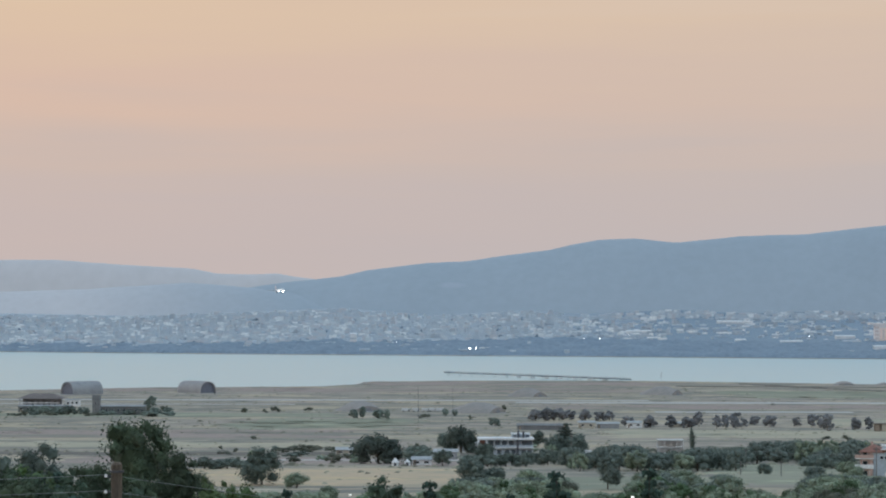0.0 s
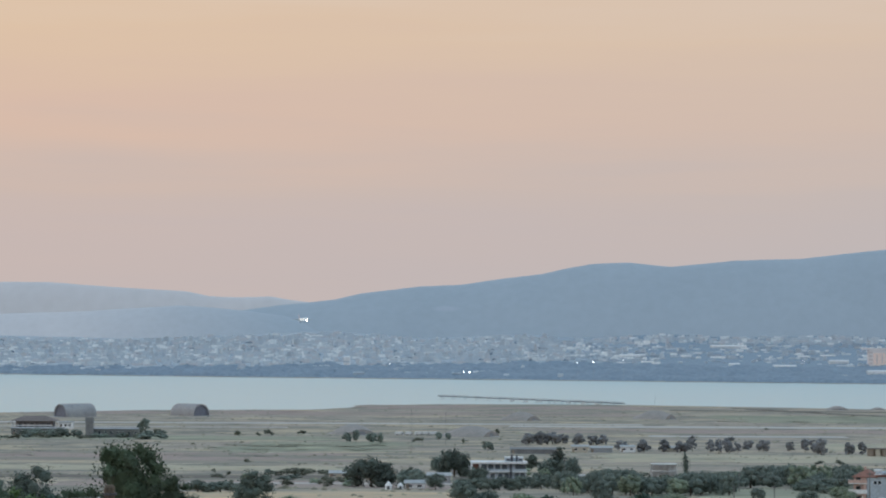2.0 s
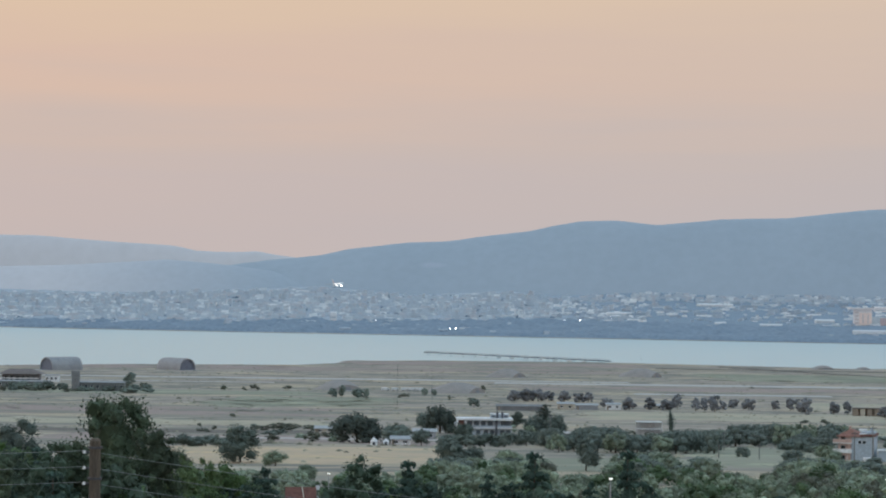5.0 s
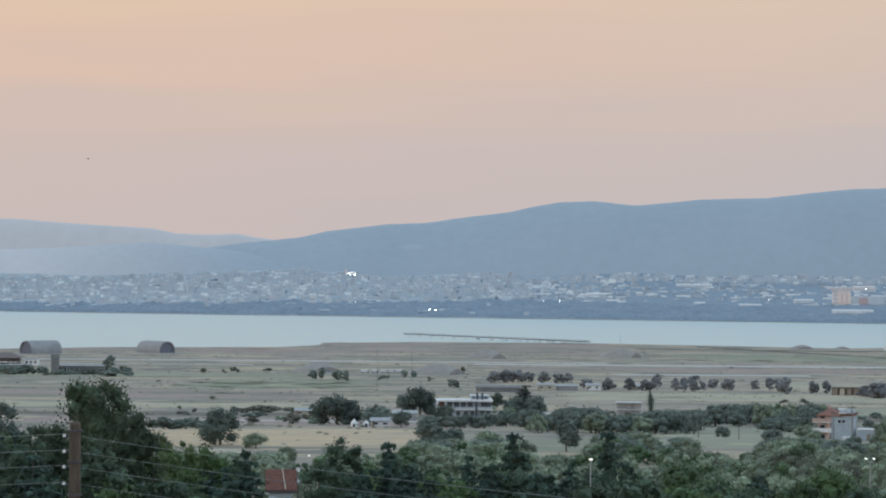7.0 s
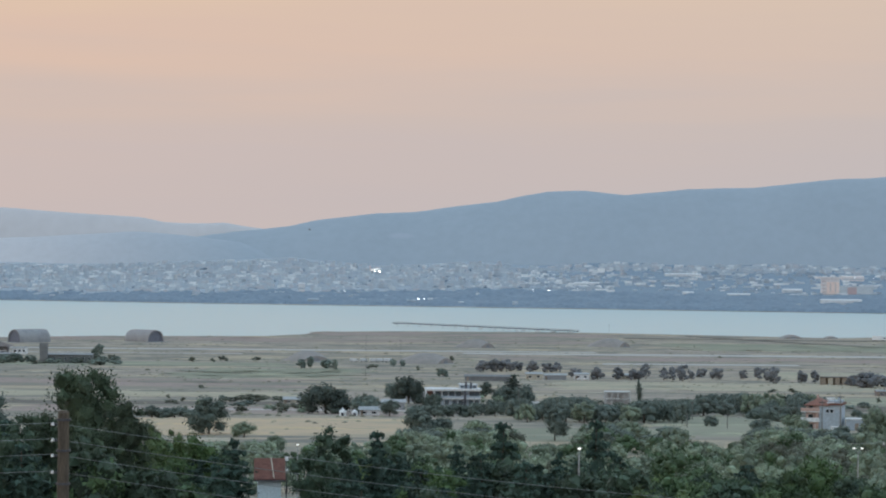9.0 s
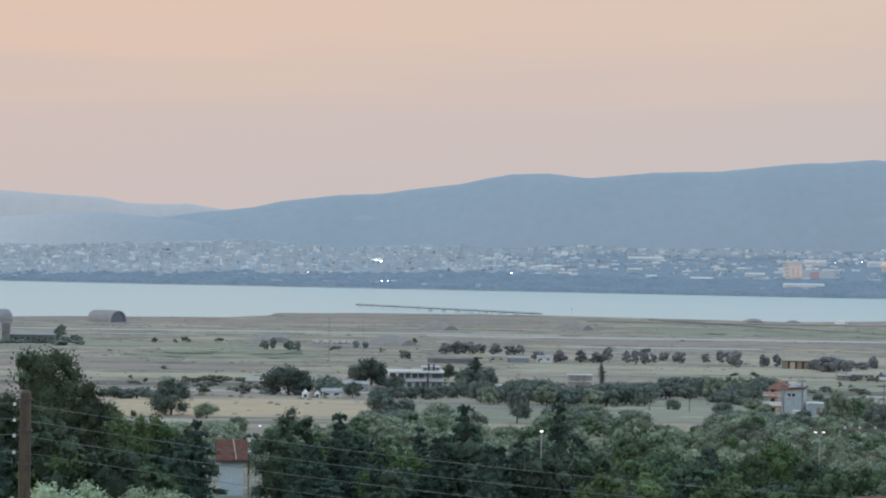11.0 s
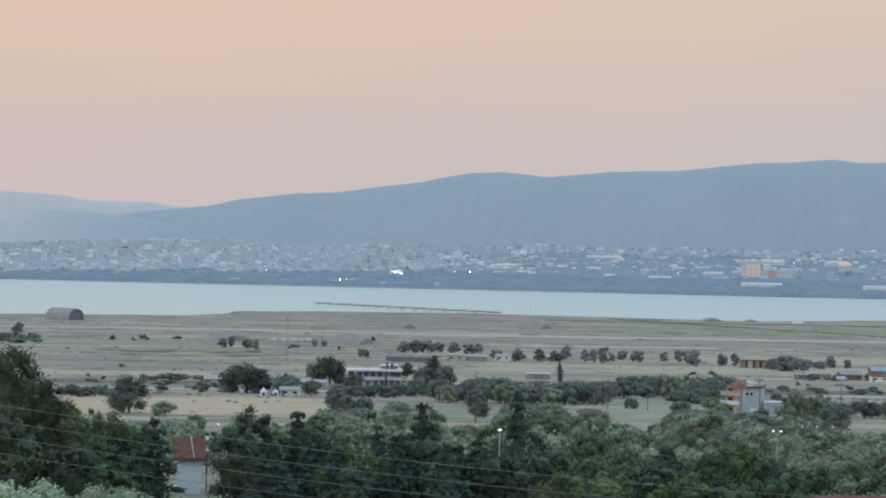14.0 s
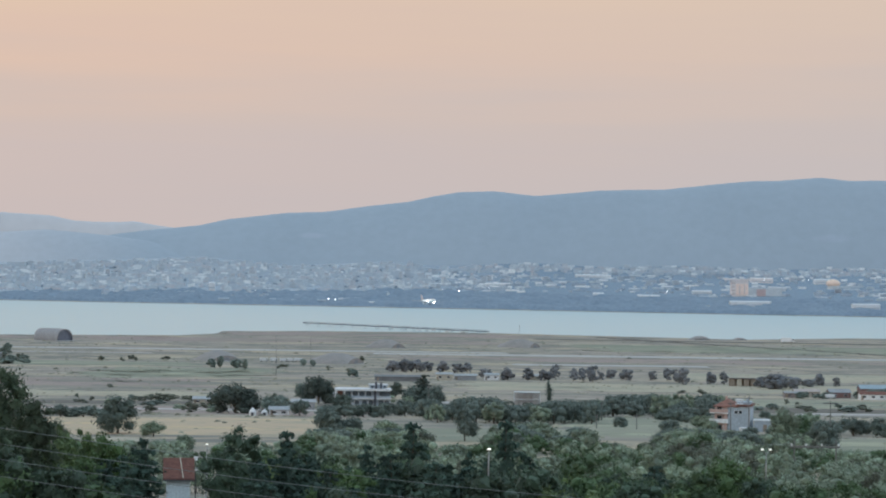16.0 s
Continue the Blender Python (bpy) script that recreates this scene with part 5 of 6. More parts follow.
for z in (8.55, 7.85, 7.1):
    part("band", rod(bmesh.new(), (0, 0, z), (0, 0, z + 0.05), 0.165, 0.165, 14), DARKMETAL, pole)
next_pole = thing("utility_pole", "weathered brown wooden utility pole with white insulators", "utility pole", pose(17.4, 62, 59.5))
part("shaft", rod(bmesh.new(), (0, 0, 0), (0, 0, 7.2), 0.17, 0.125, 14), TIMBER, next_pole)
west_pole = thing("utility_pole", "weathered brown wooden utility pole with white insulators", "utility pole", pose(-30.0, 58, 59.7))
part("shaft", rod(bmesh.new(), (0, 0, 0), (0, 0, 8.7), 0.17, 0.125, 14), TIMBER, west_pole)


def cable(a, b, sag, r, label, group):
    bm = bmesh.new()
    a, b = Vector(a), Vector(b)
    side = Vector((b.y - a.y, a.x - b.x, 0)).normalized()
    rings = []
    for i in range(17):
        p = a.lerp(b, i / 16) - Vector((0, 0, sag * 4 * (i / 16) * (1 - i / 16)))
        rings.append([bm.verts.new(p + side * r * math.cos(k * 1.2566) + Vector((0, 0, r * math.sin(k * 1.2566)))) for k in range(5)])
    for p, q in zip(rings, rings[1:]):
        for k in range(5):
            bm.faces.new((p[k], p[(k + 1) % 5], q[(k + 1) % 5], q[k]))
    bm.faces.new(rings[0]), bm.faces.new(rings[-1][::-1])
    return tagged(new("cable", as_mesh("cable", bm, WIRE)), label, "cable", group)


for i, z in enumerate(HOOKS):
    cable((-8.54, 59.98, 59.7 + z + 0.04), (17.3, 62, 65.9 - i * 0.38), 0.42, 0.006, "sagging grey cable strung between wooden poles", "cables of the front line")
    cable((-8.54, 59.98, 59.7 + z + 0.04), (-30, 58, 68.2 - i * 0.36), 0.25, 0.006, "sagging grey cable strung between wooden poles", "cables of the front line")


# ---- street lamps, posts and masts ----
LAMP = glow("lit_white_lamp", (1.0, 0.97, 0.9), 1.0)


def street_lamp(x, y, h, heads, label):
    ob = thing("street_lamp", label, "street lamp", pose(x, y, land(x, y) - 0.1), "street lamps")
    part("post", rod(bmesh.new(), (0, 0, 0), (0, 0, h - 0.6), 0.10, 0.07, 8), GREYMETAL, ob)
    for s in heads:
        arm = part("arm", rod(bmesh.new(), (0, 0, h - 0.65), (s * 0.42, 0, h - 0.05), 0.045, n=6), GREYMETAL, ob)
        part("lantern", ball(bmesh.new(), (s * 0.50, 0, h), 0.155, (1.2, 0.8, 0.6), 2), LAMP, arm, "lit white lantern")
    return ob


street_lamp(13.3, 236, 9.9, (0.05,), "single-headed grey street lamp among cedars")
street_lamp(53.4, 330, 8.9, (-1, 1), "grey street lamp with two lit heads")
street_lamp(-18.0, 360, 7.9, (0.05,), "single-headed grey street lamp among olive trees")
frame_posts = thing("goal_posts", "pair of pale rusty posts with a crossbar", "posts", pose(-15.4, 356, land(-15.4, 356)))
for x in (-1.2, 1.2):
    part("post", rod(bmesh.new(), (x, 0, -0.2), (x, 0, 6.2), 0.1), PALE, frame_posts)
part("crossbar", rod(bmesh.new(), (-1.2, 0, 5.9), (1.2, 0, 5.9), 0.07), PALE, frame_posts)
POLEGREY = mat("grey_weathered_pole", (0.21, 0.205, 0.195), (0.15, 0.147, 0.14), size=0.5, stretch=(3, 3, 0.4))
for x, y, h, arm in ((105.9, 569, 10.8, 1.6), (99.2, 640, 10.2, 1.0), (97.0, 655, 8.5, 0.8), (78.9, 797, 6.0, 0.6), (76.8, 684, 4.4, 0.5), (67, 690, 4.0, 0.4), (32.5, 975, 9, 0.8)):
    up_ = thing("utility_pole", "thin dark utility pole with a short crossarm", "utility pole", pose(x, y, land(x, y) - 0.1), "far utility poles")
    part("shaft", rod(bmesh.new(), (0, 0, 0), (0, 0, h), 0.15, 0.10), POLEGREY, up_)
    part("crossarm", boxes((-arm, -0.08, h - 0.6, arm, 0.08, h - 0.42)), DARKMETAL, up_)
cable((105.9, 569, 42.4), (135, 560, 42.0), 0.7, 0.03, "thin dark cable between far poles", "far cables")
cable((105.9, 569, 42.4), (60, 585, 40.5), 1.2, 0.03, "thin dark cable between far poles", "far cables")
hframe = thing("power_frame", "two wooden poles joined by a crossbeam with white insulators", "power frame", pose(69.0, 400, land(69, 400) - 0.2))
for x_ in (0.0, 6.4):
    part("pole", rod(bmesh.new(), (x_, 0, 0), (x_, 0, 8.6), 0.14, 0.10), POLEGREY, hframe)
part("crossbeam", boxes((-0.6, -0.12, 7.4, 7.0, 0.12, 7.68)), POLEGREY, hframe)
for x_ in (-0.4, 1.8, 4.2, 6.8):
    part("insulator", rod(rod(bmesh.new(), (x_, 0, 7.68), (x_, 0, 7.9), 0.15, 0.11, 8), (x_, 0, 7.9), (x_, 0, 8.05), 0.16, 0.08, 8), CERAMIC, hframe)
for x_ in (-0.4, 6.8):
    cable((69.0 + x_, 400, land(69, 400) + 7.8), (53 + x_ * 0.4, 470, land(55, 470) + 6.5), 0.8, 0.02, "thin dark cable between far poles", "far cables")
for x, y, h in ((-36.4, 1488, 23), (-18.1, 1576, 20), (173.5, 2580, 9)):
    ms = thing("mast", "tall thin grey lattice mast", "mast", pose(x, y, max(0, land(x, y)) - 0.2), "masts")
    bm = bmesh.new()
    for k in range(3):
        a = 2.09 * k
        rod(bm, (math.cos(a) * 0.35, math.sin(a) * 0.35, 0), (math.cos(a) * 0.15, math.sin(a) * 0.15, h), 0.032, n=4)
    part("legs", bm, DARKMETAL, ms)
    bm = bmesh.new()
    for i in range(int(h)):
        a, b = 2.09 * i, 2.09 * (i + 1)
        rod(bm, (math.cos(a) * 0.3, math.sin(a) * 0.3, i), (math.cos(b) * 0.28, math.sin(b) * 0.28, i + 1), 0.02, n=4)
    part("lacing", bm, DARKMETAL, ms)


# ---- vehicles ----
def van(x, y, length, h, turn, label, paint, group):
    ob = thing("van" if length < 8 else "truck", label, "van" if length < 8 else "truck", Matrix.Translation((x, y, land(x, y) + 0.1)) @ Matrix.Rotation(radians(turn), 4, "Z"), group)
    L = length / 2
    part("body", boxes((-L, -1.0, 0.5, L * 0.55, 1.0, h), bevel=0.12), paint, ob)
    part("cab", boxes((L * 0.57, -0.95, 0.5, L, 0.95, h * 0.8), bevel=0.2), paint, ob)
    part("windscreen", boxes((L * 0.98, -0.8, h * 0.45, L + 0.02, 0.8, h * 0.72)), GLASS, ob)
    part("side_window", boxes((L * 0.65, -0.99, h * 0.45, L * 0.9, 0.99, h * 0.7)), GLASS, ob)
    for sx in (-0.6, 0.65):
        for sy in (-0.95, 0.95):
            wh = part("wheel", rod(bmesh.new(), (sx * L, sy - 0.12, 0.35), (sx * L, sy + 0.12, 0.35), 0.4, n=12), RUBBER, ob)
            part("rim", rod(bmesh.new(), (sx * L, sy - 0.14, 0.35), (sx * L, sy + 0.14, 0.35), 0.2, n=8), GREYMETAL, wh)
    return ob


van(405.5, 2394, 12, 4.2, 3, "white box truck parked near the shore", mat("bright_white_paint", (0.92, 0.92, 0.92), (0.88, 0.88, 0.88), size=3, rough=0.4, fine=0.04), "")
for i, (x, l) in enumerate(((-51, 5.5), (-44.5, 4.5), (-38, 5.0), (-33.5, 4.8), (-28, 6.5))):
    van(x, 1758 + i * 0.8, l, 2.3, 4 + i * 3, "white van parked on the airfield", PAINT, "parked white vans")
van(40.2, 1012, 4.6, 1.9, 20, "pale van parked among trees", PAINT, "")
van(228, 1225, 5.0, 2.1, 10, "white van parked at the farm", PAINT, "")
van(103, 665, 4.4, 1.6, 8, "pale car parked below the house", PAINT, "")

# ---- approach-light pier ----
P0, P1 = Vector((-40, 2816, 0)), Vector((142, 2557, 0))
pier = thing("pier", "long narrow dark approach-light pier on piles", "pier", pose(0, 0, 0))
along = (P1 - P0).normalized()
across = Vector((-along.y, along.x, 0))
L = (P1 - P0).length
bm = bmesh.new()
deck = [P0 + across * 1.5, P1 + across * 1.5, P1 - across * 1.5, P0 - across * 1.5]
lo = [bm.verts.new((p.x, p.y, 2.5)) for p in deck]
hi = [bm.verts.new((p.x, p.y, 3.3)) for p in deck]
bm.faces.new(lo[::-1]), bm.faces.new(hi)
for i in range(4):
    bm.faces.new((lo[i], lo[(i + 1) % 4], hi[(i + 1) % 4], hi[i]))
part("deck", bm, mat("dark_wet_concrete", (0.095, 0.108, 0.118), (0.07, 0.08, 0.09), size=8), pier)
for i in range(15):
    c = P0 + along * (L * (i + 0.3) / 15)
    for s in (-1, 1):
        q = c + across * s
        part("pile", rod(bmesh.new(), (q.x, q.y, -3), (q.x, q.y, 2.5), 0.2), mat("pale_wet_pile", (0.30, 0.36, 0.39), (0.25, 0.30, 0.33), size=2), pier)
for i in range(7):
    c = P0 + along * (L * (0.42 + i * 0.075))
    pl_ = part("light_platform", boxes((c.x - 2.6, c.y - 3, 0.7, c.x + 2.6, c.y + 1, 1.9)), WHITE, pier, "white light platform")
for s in (-1.4, 1.4):
    a, b = P0 + across * s, P1 + across * s
    part("rail", rod(bmesh.new(), (a.x, a.y, 4.1), (b.x, b.y, 4.1), 0.08, n=4), DARKMETAL, pier)


# ---- airliner on its final approach ----
plane = thing("airliner", "white twin-engined airliner landing with bright lights and gear down", "aircraft", Matrix.Identity(4))
SKIN = mat("white_aircraft_skin", (0.90, 0.90, 0.90), (0.86, 0.86, 0.87), size=6, rough=0.3, fine=0.03)
bm = bmesh.new()
prof = [(-18.8, 0.15, 0.7), (-16, 0.8, 0.5), (-11, 1.7, 0.15), (-7, 1.98, 0), (12, 1.98, 0), (15.5, 1.75, -0.1), (17.6, 1.1, -0.3), (18.7, 0.25, -0.5)]
rings = [[bm.verts.new((math.cos(k * math.pi / 9) * r, y, math.sin(k * math.pi / 9) * r + z)) for k in range(18)] for y, r, z in prof]
for a, b in zip(rings, rings[1:]):
    for k in range(18):
        bm.faces.new((a[k], a[(k + 1) % 18], b[(k + 1) % 18], b[k]))
bm.faces.new(rings[0]), bm.faces.new(rings[-1][::-1])
part("fuselage", bm, SKIN, plane)


def plate(points, thick, axis):
    bm = bmesh.new()
    off = Vector(axis) * thick / 2
    a = [bm.verts.new(Vector(p) + off) for p in points]
    b = [bm.verts.new(Vector(p) - off) for p in points]
    n = len(points)
    bm.faces.new(a), bm.faces.new(b[::-1])
    for i in range(n):
        bm.faces.new((a[i], a[(i + 1) % n], b[(i + 1) % n], b[i]))
    return bm


WING = mat("grey_aircraft_wing", (0.46, 0.47, 0.49), (0.40, 0.41, 0.43), size=4, rough=0.35)
TAIL = mat("pale_pink_tail_paint", (0.72, 0.60, 0.60), (0.66, 0.54, 0.54), size=3, rough=0.35)
for s in (-1, 1):
    part("wing", plate([(s * 1.5, 3.5, -1.0), (s * 17, -5.2, 0.5), (s * 17, -6.8, 0.5), (s * 6, -3.6, -0.5), (s * 1.5, -3.8, -1.0)], 0.45, (0, 0, 1)), WING, plane)
    part("tailplane", plate([(s * 0.5, -14.2, 0.9), (s * 6.2, -17.3, 1.3), (s * 6.2, -18.6, 1.3), (s * 0.5, -17.6, 0.9)], 0.25, (0, 0, 1)), WING, plane)
    eng = part("engine", rod(rod(bmesh.new(), (s * 5.7, -1.5, -2.1), (s * 5.7, 2.2, -2.1), 0.85, 1.15, 14), (s * 5.7, 2.2, -2.1), (s * 5.7, 2.9, -2.1), 1.15, 1.0, 14), SKIN, plane)
    part("intake", rod(bmesh.new(), (s * 5.7, 2.85, -2.1), (s * 5.7, 2.95, -2.1), 0.85, n=14), DARK, eng)
    leg = part("landing_gear", rod(bmesh.new(), (s * 3.6, -2.2, -1.2), (s * 3.6, -2.2, -3.6), 0.16), GREYMETAL, plane)
    part("tyre", rod(bmesh.new(), (s * 3.6 - 0.4, -2.2, -3.7), (s * 3.6 + 0.4, -2.2, -3.7), 0.55, n=12), RUBBER, leg)
    part("landing_light", ball(bmesh.new(), (s * 2.6, 3.6, -1.1), 0.45, n=2), glow("bright_landing_light", (1.0, 0.97, 0.93), 12), plane, "dazzling white landing light")
part("fin", plate([(0, -12.2, 1.5), (0, -16.8, 7.8), (0, -18.6, 7.8), (0, -17.8, 1.2)], 0.35, (1, 0, 0)), TAIL, plane, "pale pinkish tail fin")
nose_leg = part("nose_gear", rod(bmesh.new(), (0, 13, -1.5), (0, 13, -3.6), 0.12), GREYMETAL, plane)
part("tyre", rod(bmesh.new(), (-0.3, 13, -3.7), (0.3, 13, -3.7), 0.4, n=12), RUBBER, nose_leg)
part("nose_light", ball(bmesh.new(), (0, 14.2, -2.2), 0.85, n=2), glow("bright_nose_light", (1.0, 0.97, 0.93), 14), plane, "dazzling white nose light")
# added glowing strips stand in for the glare on the white body
for y in (11.5, 8.5, 5.5, 2.5, -0.5, -3.5, -6.5):
    part("body_glow", boxes((-2.02, y - 0.9, 0.35, 2.02, y + 0.9, 0.75)), glow("added_body_glow", (1.0, 0.95, 0.9), 2.2), plane, "added glowing strip that whitens the fuselage")

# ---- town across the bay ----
# distance haze is mixed into these wall, window and roof colours
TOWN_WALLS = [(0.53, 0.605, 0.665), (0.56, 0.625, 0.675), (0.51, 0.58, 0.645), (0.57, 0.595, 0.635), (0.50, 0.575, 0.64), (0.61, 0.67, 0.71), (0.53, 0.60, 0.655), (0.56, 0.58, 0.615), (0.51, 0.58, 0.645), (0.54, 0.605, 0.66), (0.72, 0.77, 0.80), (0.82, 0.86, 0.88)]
WALLS_OBJ = many_colours("hazy_plaster", TOWN_WALLS, random_by="object", size=8)
WALLS_STUFF = many_colours("hazy_far_plaster", TOWN_WALLS, size=8)
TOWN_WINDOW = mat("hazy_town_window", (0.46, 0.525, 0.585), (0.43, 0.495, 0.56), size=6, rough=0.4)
TOWN_ROOF = many_colours("hazy_town_roof", [(0.55, 0.58, 0.61), (0.58, 0.52, 0.52), (0.48, 0.54, 0.60), (0.62, 0.65, 0.68)], random_by="object", size=5)
# streets and woods of the far shore: haze blue put into the base colour
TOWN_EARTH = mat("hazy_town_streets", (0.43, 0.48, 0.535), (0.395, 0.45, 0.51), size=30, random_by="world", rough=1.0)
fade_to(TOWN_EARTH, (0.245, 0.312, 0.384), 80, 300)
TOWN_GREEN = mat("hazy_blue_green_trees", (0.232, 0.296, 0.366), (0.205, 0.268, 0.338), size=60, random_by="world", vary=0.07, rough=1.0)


def block(seed):
    """Apartment house one unit wide, deep and high: body, bands of windows, balconies and a roof hut."""
    rng = random.Random(seed)
    ob = thing("apartment_building", "pale plastered apartment building in the hazy town", "apartment building", Matrix.Identity(4), "apartment buildings of the town")
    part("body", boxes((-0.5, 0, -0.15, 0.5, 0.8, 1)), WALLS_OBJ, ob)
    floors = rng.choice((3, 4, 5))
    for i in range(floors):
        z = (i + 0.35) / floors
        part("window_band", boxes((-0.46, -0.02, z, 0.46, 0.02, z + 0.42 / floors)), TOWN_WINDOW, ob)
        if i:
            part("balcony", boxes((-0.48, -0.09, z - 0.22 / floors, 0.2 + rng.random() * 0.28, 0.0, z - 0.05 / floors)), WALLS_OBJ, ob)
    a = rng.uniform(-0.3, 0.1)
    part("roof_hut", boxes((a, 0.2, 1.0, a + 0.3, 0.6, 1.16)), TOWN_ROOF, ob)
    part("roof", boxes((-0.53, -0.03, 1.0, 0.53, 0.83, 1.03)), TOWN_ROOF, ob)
    return ob


rng = random.Random(21)
protos = [block(s) for s in range(5)]
spots = []
for i in range(260):
    x = rng.uniform(-900, 1020)
    fs = lerp_rows(x, FAR_SHORE)
    dense = 1.0 if x < 250 else 0.45
    k = rng.random()
    y = fs + 60 + (4600 - fs - 60) * (0.36 + 0.64 * k)
    if rng.random() > dense:
        continue
    w, h = rng.uniform(5, 11), rng.uniform(6, 12) * (1 if x < 250 else 0.6)
    spots.append((x, y, w, h))
for i, (x, y, w, h) in enumerate(spots):
    m = Matrix.Translation((x, y, land(x, y))) @ Matrix.Rotation(rng.uniform(-0.5, 0.5), 4, "Z") @ Matrix.Diagonal((w, w * 0.9, h, 1))
    if i < len(spots) - len(protos):
        copy_thing(protos[i % len(protos)], m)
    else:
        protos[len(spots) - 1 - i].matrix_basis = m

# the rest of the town, beyond counting
verts, faces, sub_verts, sub_faces = [], [], [], []


def add_box(V, F, x0, y0, z0, x1, y1, z1):
    b = len(V)
    V += [(x0, y0, z0), (x1, y0, z0), (x1, y1, z0), (x0, y1, z0), (x0, y0, z1), (x1, y0, z1), (x1, y1, z1), (x0, y1, z1)]
    F += [(b, b + 1, b + 5, b + 4), (b + 1, b + 2, b + 6, b + 5), (b + 2, b + 3, b + 7, b + 6), (b + 3, b, b + 4, b + 7), (b + 4, b + 5, b + 6, b + 7)]


def town_edge(x):
    """Share of the way up from the shore at which the houses begin."""
    return lerp_rows(x, [(-900, 0.16), (-400, 0.20), (-100, 0.30), (150, 0.36), (300, 0.30), (900, 0.26)])


for i in range(11500):
    x = rng.uniform(-1100, 1250)
    fs = lerp_rows(x, FAR_SHORE)
    k = rng.random()
    y = fs + 45 + (4640 - fs - 45) * k
    patchy = noise.noise(Vector((x / 90, y / 60, 2.0))) + 0.5 * noise.noise(Vector((x / 25, y / 30, 6.0)))
    thin = 0.05 if x < 120 else 0.05 + min(1, (x - 120) / 220) * (0.55 if k < 0.82 else -0.3)
    if rng.random() < thin + max(0, -patchy * 1.2) * (1.4 if x > 150 else 0.5):
        continue
    if k < town_edge(x) + 0.16 * patchy and rng.random() < 0.94:
        continue
    w, d = rng.uniform(4, 12), rng.uniform(5, 10)
    h = rng.uniform(3, 7) * rng.uniform(0.7, 1.1)
    if x > 150 and k < 0.8:
        w, h = rng.uniform(3, 8) * rng.choice((1, 1, 1.6, 3.2)), rng.uniform(1.2, 4)
    elif rng.random() < 0.10:
        w, h = w * 2.4, h * 0.6
    z = land(x, y)
    if x > 150 and k < 0.82:
        add_box(sub_verts, sub_faces, x - w / 2, y, z - 4, x + w / 2, y + d, z + h)
    else:
        add_box(verts, faces, x - w / 2, y, z - 4, x + w / 2, y + d, z + h)
# suburb walls carry the same haze-blue tint in their colour
SUBURB = many_colours("hazy_suburb_plaster", [(0.62, 0.68, 0.72), (0.40, 0.46, 0.53), (0.78, 0.81, 0.83), (0.36, 0.43, 0.50), (0.56, 0.62, 0.66), (0.88, 0.90, 0.90), (0.47, 0.53, 0.59)], size=8)
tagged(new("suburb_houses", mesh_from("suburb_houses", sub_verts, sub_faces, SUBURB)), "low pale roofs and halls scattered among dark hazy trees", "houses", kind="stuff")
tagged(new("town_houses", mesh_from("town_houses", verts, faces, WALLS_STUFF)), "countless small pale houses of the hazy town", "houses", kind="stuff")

# blue-green woods of the far shore
nrng = np.random.default_rng(33)
cols, rows = list(range(-1400, 1501, 4)), 22
tv, tf = [], []
for x in cols:
    fs = lerp_rows(x, FAR_SHORE)
    deep = town_edge(x) * (4640 - fs) + 25 * noise.noise(Vector((x / 70, 3.3, 0)))
    for j in range(rows):
        y = fs + 9 + (deep + 10) * j / (rows - 1)
        n = noise.fractal(Vector((x / 22, y / 16, 5.5)), 0.8, 2.0, 3)
        n += 0.8 * noise.noise(Vector((x / 9, y / 30, 8.5)))
        z = -1.0 if j in (0, rows - 1) else land(x, y) + 3.6 + 3.4 * n
        tv.append((x + nrng.normal() * 1.2, y, max(z, land(x, y) - 1.0)))
for i in range(len(cols) - 1):
    for j in range(rows - 1):
        b = i * rows + j
        tf.append((b, b + rows, b + rows + 1, b + 1))
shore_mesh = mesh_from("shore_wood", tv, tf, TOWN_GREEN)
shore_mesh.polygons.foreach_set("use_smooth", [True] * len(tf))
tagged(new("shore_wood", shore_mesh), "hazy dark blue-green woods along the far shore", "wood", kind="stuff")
ico = bmesh.new()
bmesh.ops.create_icosphere(ico, subdivisions=1, radius=1)
ico.verts.ensure_lookup_table()
IV = np.array([v.co[:] for v in ico.verts])
IF = [tuple(v.index for v in f.verts) for f in ico.faces]
ico.free()
tv, tf = [], []
for i in range(750):
    x = nrng.uniform(-1100, 1250)
    fs = lerp_rows(x, FAR_SHORE)
    y = fs + (4640 - fs) * nrng.uniform(town_edge(x), 1.0)
    if x > 150 or nrng.random() < 0.45:
        continue
    r = nrng.uniform(1.6, 3.2)
    pts = IV * (r * np.array([1.5, 1.0, 0.9])) * nrng.uniform(0.75, 1.2, (len(IV), 1)) + np.array([x, y, land(x, y) + r * 0.5])
    b = len(tv)
    tv += [tuple(p) for p in pts]
    tf += [tuple(b + k for k in f) for f in IF]
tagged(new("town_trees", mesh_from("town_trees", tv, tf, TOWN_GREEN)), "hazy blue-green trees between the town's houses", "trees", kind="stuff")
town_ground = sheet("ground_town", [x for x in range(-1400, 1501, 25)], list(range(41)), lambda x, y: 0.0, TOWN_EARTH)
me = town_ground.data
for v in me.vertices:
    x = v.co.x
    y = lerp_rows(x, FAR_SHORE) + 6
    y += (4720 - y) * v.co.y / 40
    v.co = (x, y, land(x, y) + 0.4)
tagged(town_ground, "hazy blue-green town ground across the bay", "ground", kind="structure")

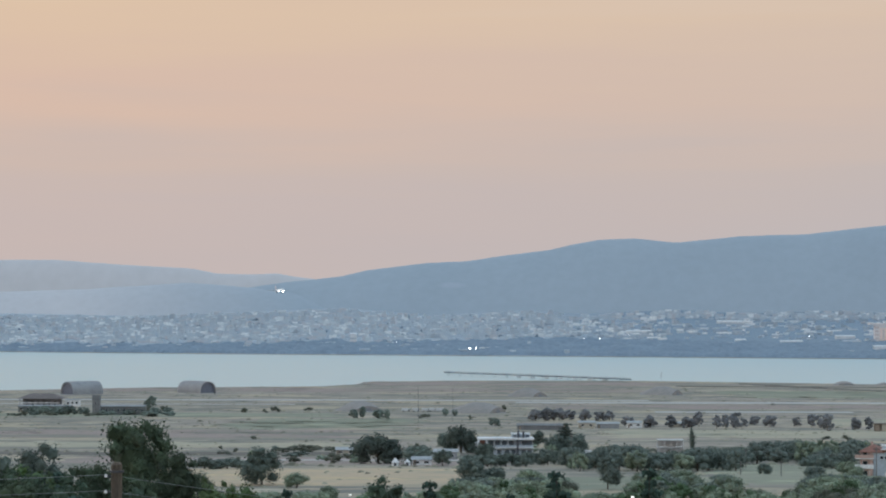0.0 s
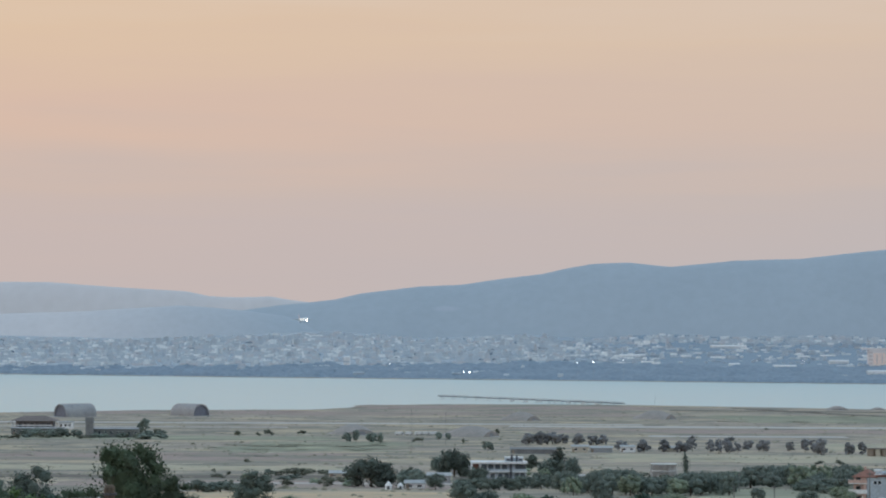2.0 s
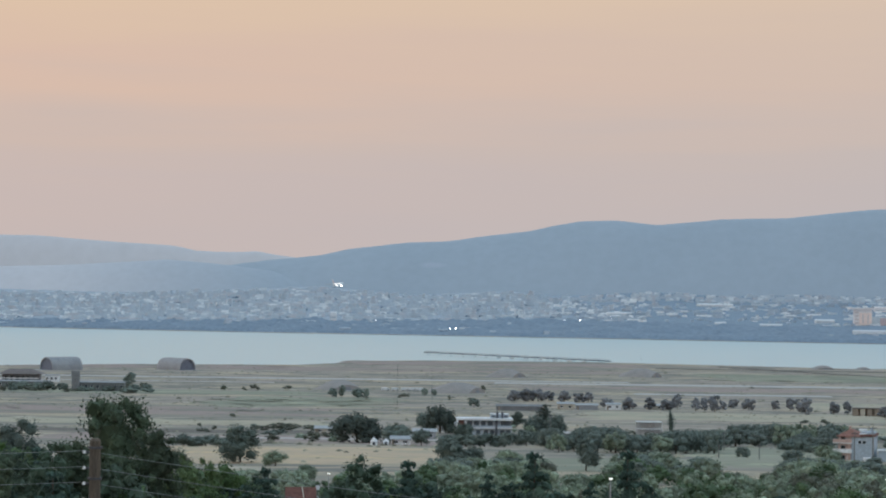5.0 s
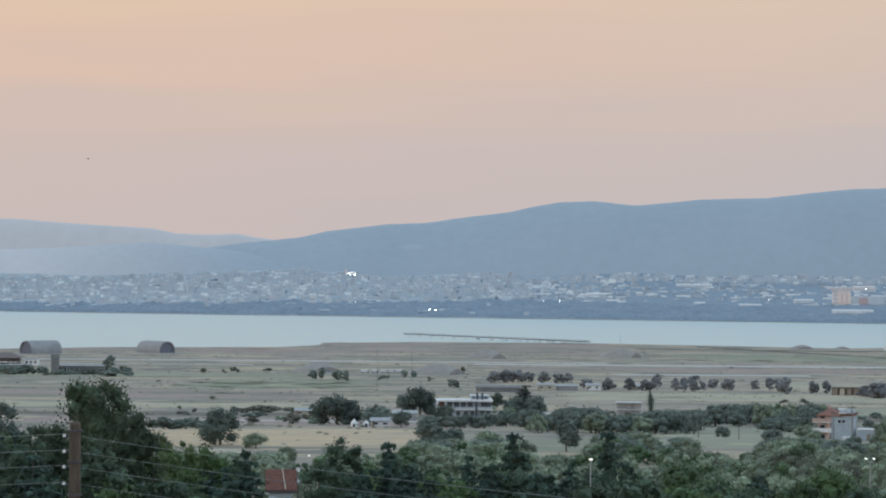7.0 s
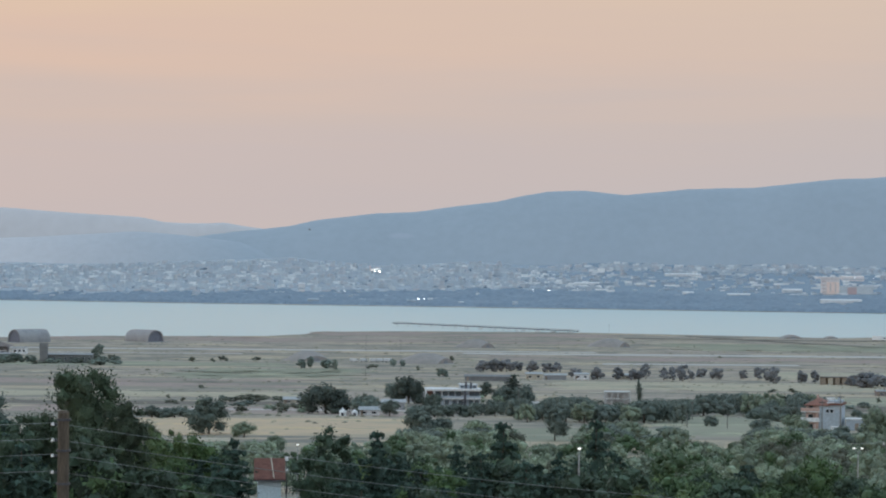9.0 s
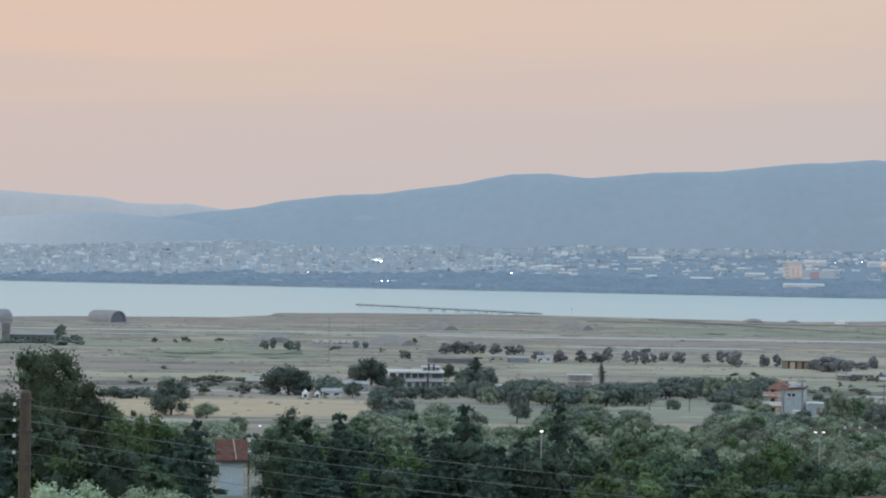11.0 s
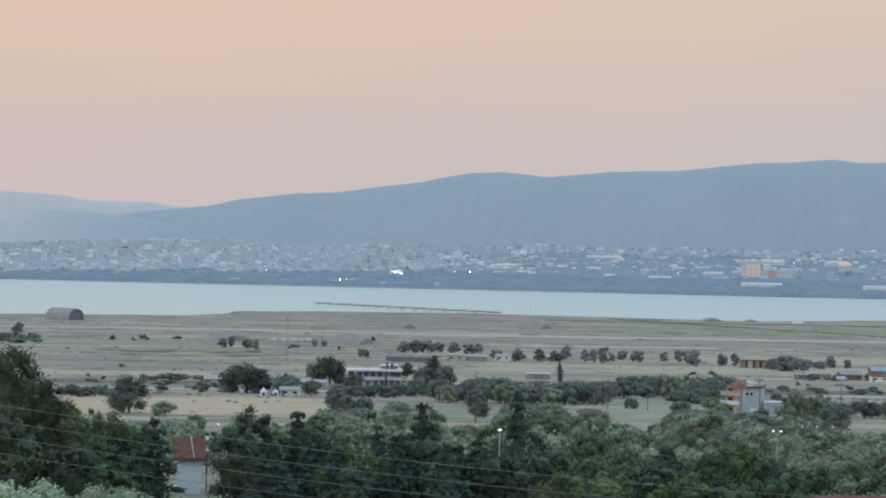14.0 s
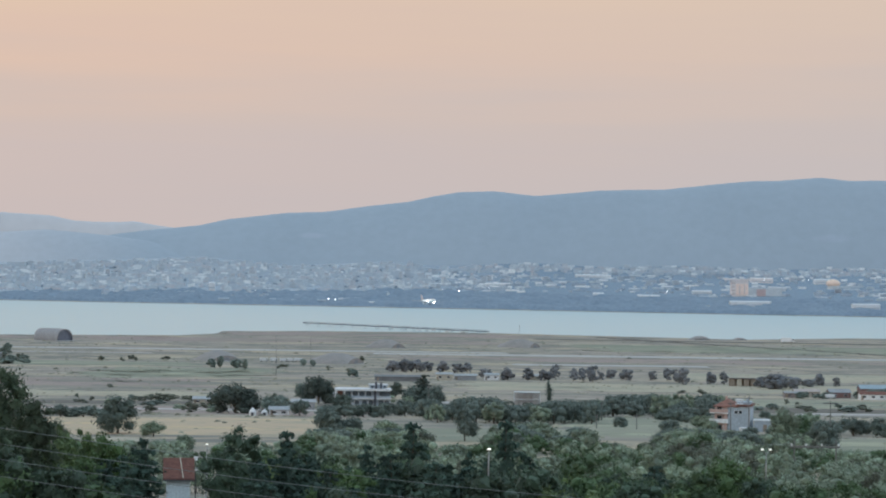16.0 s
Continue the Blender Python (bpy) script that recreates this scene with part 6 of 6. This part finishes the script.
# sunlit pink tower block and low white halls
PINK = mat("pink_plaster", (0.84, 0.78, 0.76), (0.78, 0.72, 0.70), size=10)
tx, ty = 608, 4050
# low orange sunlight on the front is painted into this colour
LITPINK = mat("sunlit_orange_pink", (0.95, 0.77, 0.68), (0.90, 0.71, 0.62), size=8)
tower = thing("tower_block", "tall pink building with a painted sunlit orange front and wide flat crown above dark trees", "building", pose(tx, ty, land(tx, ty) - 1, 0, 0, 4))
part("body", boxes((-9, 0, 0, 17, 16, 26)), PINK, tower)
part("core", boxes((-3, -1.2, 3, 16, 0.1, 21)), LITPINK, tower, "front panel with orange sunlight painted into its colour")
part("crown", boxes((-18, -2, 26, 19, 16, 29)), PINK, tower)
wing = part("wing", boxes((17, 2, 0, 70, 14, 15)), mat("hazy_grey_plaster", (0.62, 0.66, 0.68), (0.56, 0.60, 0.63), size=8), tower)
part("panel", boxes((30, 1, 2, 44, 2.1, 13)), mat("dusky_pink_plaster", (0.62, 0.47, 0.46), (0.56, 0.43, 0.43), size=8), wing)
for i in range(4):
    part("window_band", boxes((-10, -0.4, 4 + i * 5.5, -4, 0.2, 6.5 + i * 5.5)), mat("pink_shaded_window", (0.72, 0.62, 0.59), (0.67, 0.58, 0.55), size=5), tower)
for x_ in (1.5, 9.5):
    part("window_strip", boxes((x_, -1.5, 5, x_ + 2.0, -1.1, 19)), mat("pink_shaded_window", (0.58, 0.47, 0.45)), tower)
for x, y, w, h, m, lab in ((600, 3868, 60, 8, WHITE, "long low white hall near the far shore"), (760, 3810, 40, 9, WHITE, "pale blue-white hall near the far shore"), (560, 4100, 30, 5, WHITE, "low white roofed hall"), (470, 4010, 34, 4, WHITE, "low white roofed hall"), (395, 3990, 16, 5, WHITE, "low white roofed hall"), (690, 4330, 36, 8, PINK, "long pinkish hall in the town"), (790, 4330, 26, 8, WHITE, "low white roofed hall"), (-205, 4120, 10, 14, WHITE, "bright white narrow building"), (-180, 4040, 17, 5, BLUEWALL, "low pale shore hall"), (-30, 4000, 13, 5, BLUEWALL, "low pale shore hall"), (420, 4420, 60, 5, WHITE, "long low white hall"), (250, 4250, 40, 5, WHITE, "long low white hall")):
    if "shore" not in lab:
        y = max(y, lerp_rows(x, FAR_SHORE) * (1 - town_edge(x)) + 4640 * town_edge(x) + 14)
    hall = thing("hall", lab, "building", pose(x, y, land(x, y) - 0.5), "pale halls of the town")
    part("wall", boxes((-w / 2, 0, 0, w / 2, 14, h)), m, hall)
    part("roof", gable(bmesh.new(), -w / 2, w / 2, 0, 14, h, 1.6), m, hall)
    part("window_band", boxes((-w * 0.45, -0.2, h * 0.4, w * 0.45, 0.1, h * 0.55)), TOWN_WINDOW, hall)

dome = thing("dome", "orange sunlit dome above the town roofs", "dome", pose(774, 4150, land(774, 4150) + 14))
part("drum", rod(bmesh.new(), (0, 0, -8), (0, 0, 1), 9, n=16), mat("hazy_grey_plaster", (0.40, 0.45, 0.50)), dome)
bm = ball(bmesh.new(), (0, 0, 1), 11, (1, 1, 0.62), 3)
# the cap's orange is evening sun put into its base colour
part("cap", bm, mat("sunlit_orange_dome", (0.95, 0.72, 0.57), (0.90, 0.66, 0.52), size=6, rough=0.35), dome)

# lit floodlights of the far shore
FLOOD = glow("lit_floodlight", (0.95, 0.98, 1.0), 9)
for x, y, z, r in ((-19.2, 3880, 12.1, 0.8), (-10.1, 3880, 12.1, 0.8), (171.2, 3880, 26.8, 0.8), (148, 3880, 26.6, 0.45), (215, 3880, 31.3, 0.35), (-130, 3960, 22, 0.45), (480, 3900, 30, 0.45), (640, 4000, 48, 0.5), (668, 4000, 48, 0.5), (710, 4010, 50, 0.5)):
    fl = thing("floodlight", "lit white floodlight on a tall post", "floodlight", pose(x, y, 0), "lit floodlights of the far shore")
    part("post", rod(bmesh.new(), (0, 0, max(0, land(x, y)) - 1), (0, 0, z), 0.1, n=6), GREYMETAL, fl)
    part("lamp_head", ball(bmesh.new(), (0, 0, z), r, (1, 1, 0.9), 2), FLOOD, fl, "lit white lamp head")


# small bird gliding past
FEATHER = mat("dark_feathers", (0.25, 0.235, 0.23), (0.18, 0.17, 0.165), size=0.1)
bird = thing("bird", "small dark bird gliding against the dusk sky", "bird", pose(-66.2, 137.0, 94.2))
part("body", ball(bmesh.new(), (0, 0, 0), 0.034, (2.8, 0.9, 0.85), 2), FEATHER, bird)
part("head", ball(bmesh.new(), (0.115, 0, 0.015), 0.03, (1.2, 0.9, 0.9), 2), FEATHER, bird)
part("tail", boxes((-0.19, -0.025, -0.008, -0.08, 0.025, 0.008), bevel=0.004), FEATHER, bird)
for s in (-1, 1):
    bm = bmesh.new()
    rod(bm, (0.03, 0, 0.02), (0.01, s * 0.09, 0.06), 0.022, 0.018, 6)
    rod(bm, (0.01, s * 0.09, 0.06), (-0.06, s * 0.19, 0.05), 0.018, 0.004, 6)
    part("wing", bm, FEATHER, bird)


for piece in bird.children:
    piece.matrix_basis = Matrix.Diagonal((0.62, 0.62, 0.62, 1))


# ---- what moves ----
def motions():
    start, step = Vector((-300.0, 3900, 96.7)), Vector((25.84, -56.0, -4.479))
    heading = math.degrees(math.atan2(-25.2, -56.0))
    walk(plane, [(t, pose(*(start + step * t + Vector((-0.06 * t * t, 0, 0))), 3.0, 0, heading)) for t in range(0, 17, 2)])
    first, pace = Vector((-66.2, 137.0, 94.0)), Vector((6.56, 2.0, -2.265))
    walk(bird, [(t, pose(*(first + pace * t), 0, 4, 20)) for t in range(0, 17, 4)])


motions()
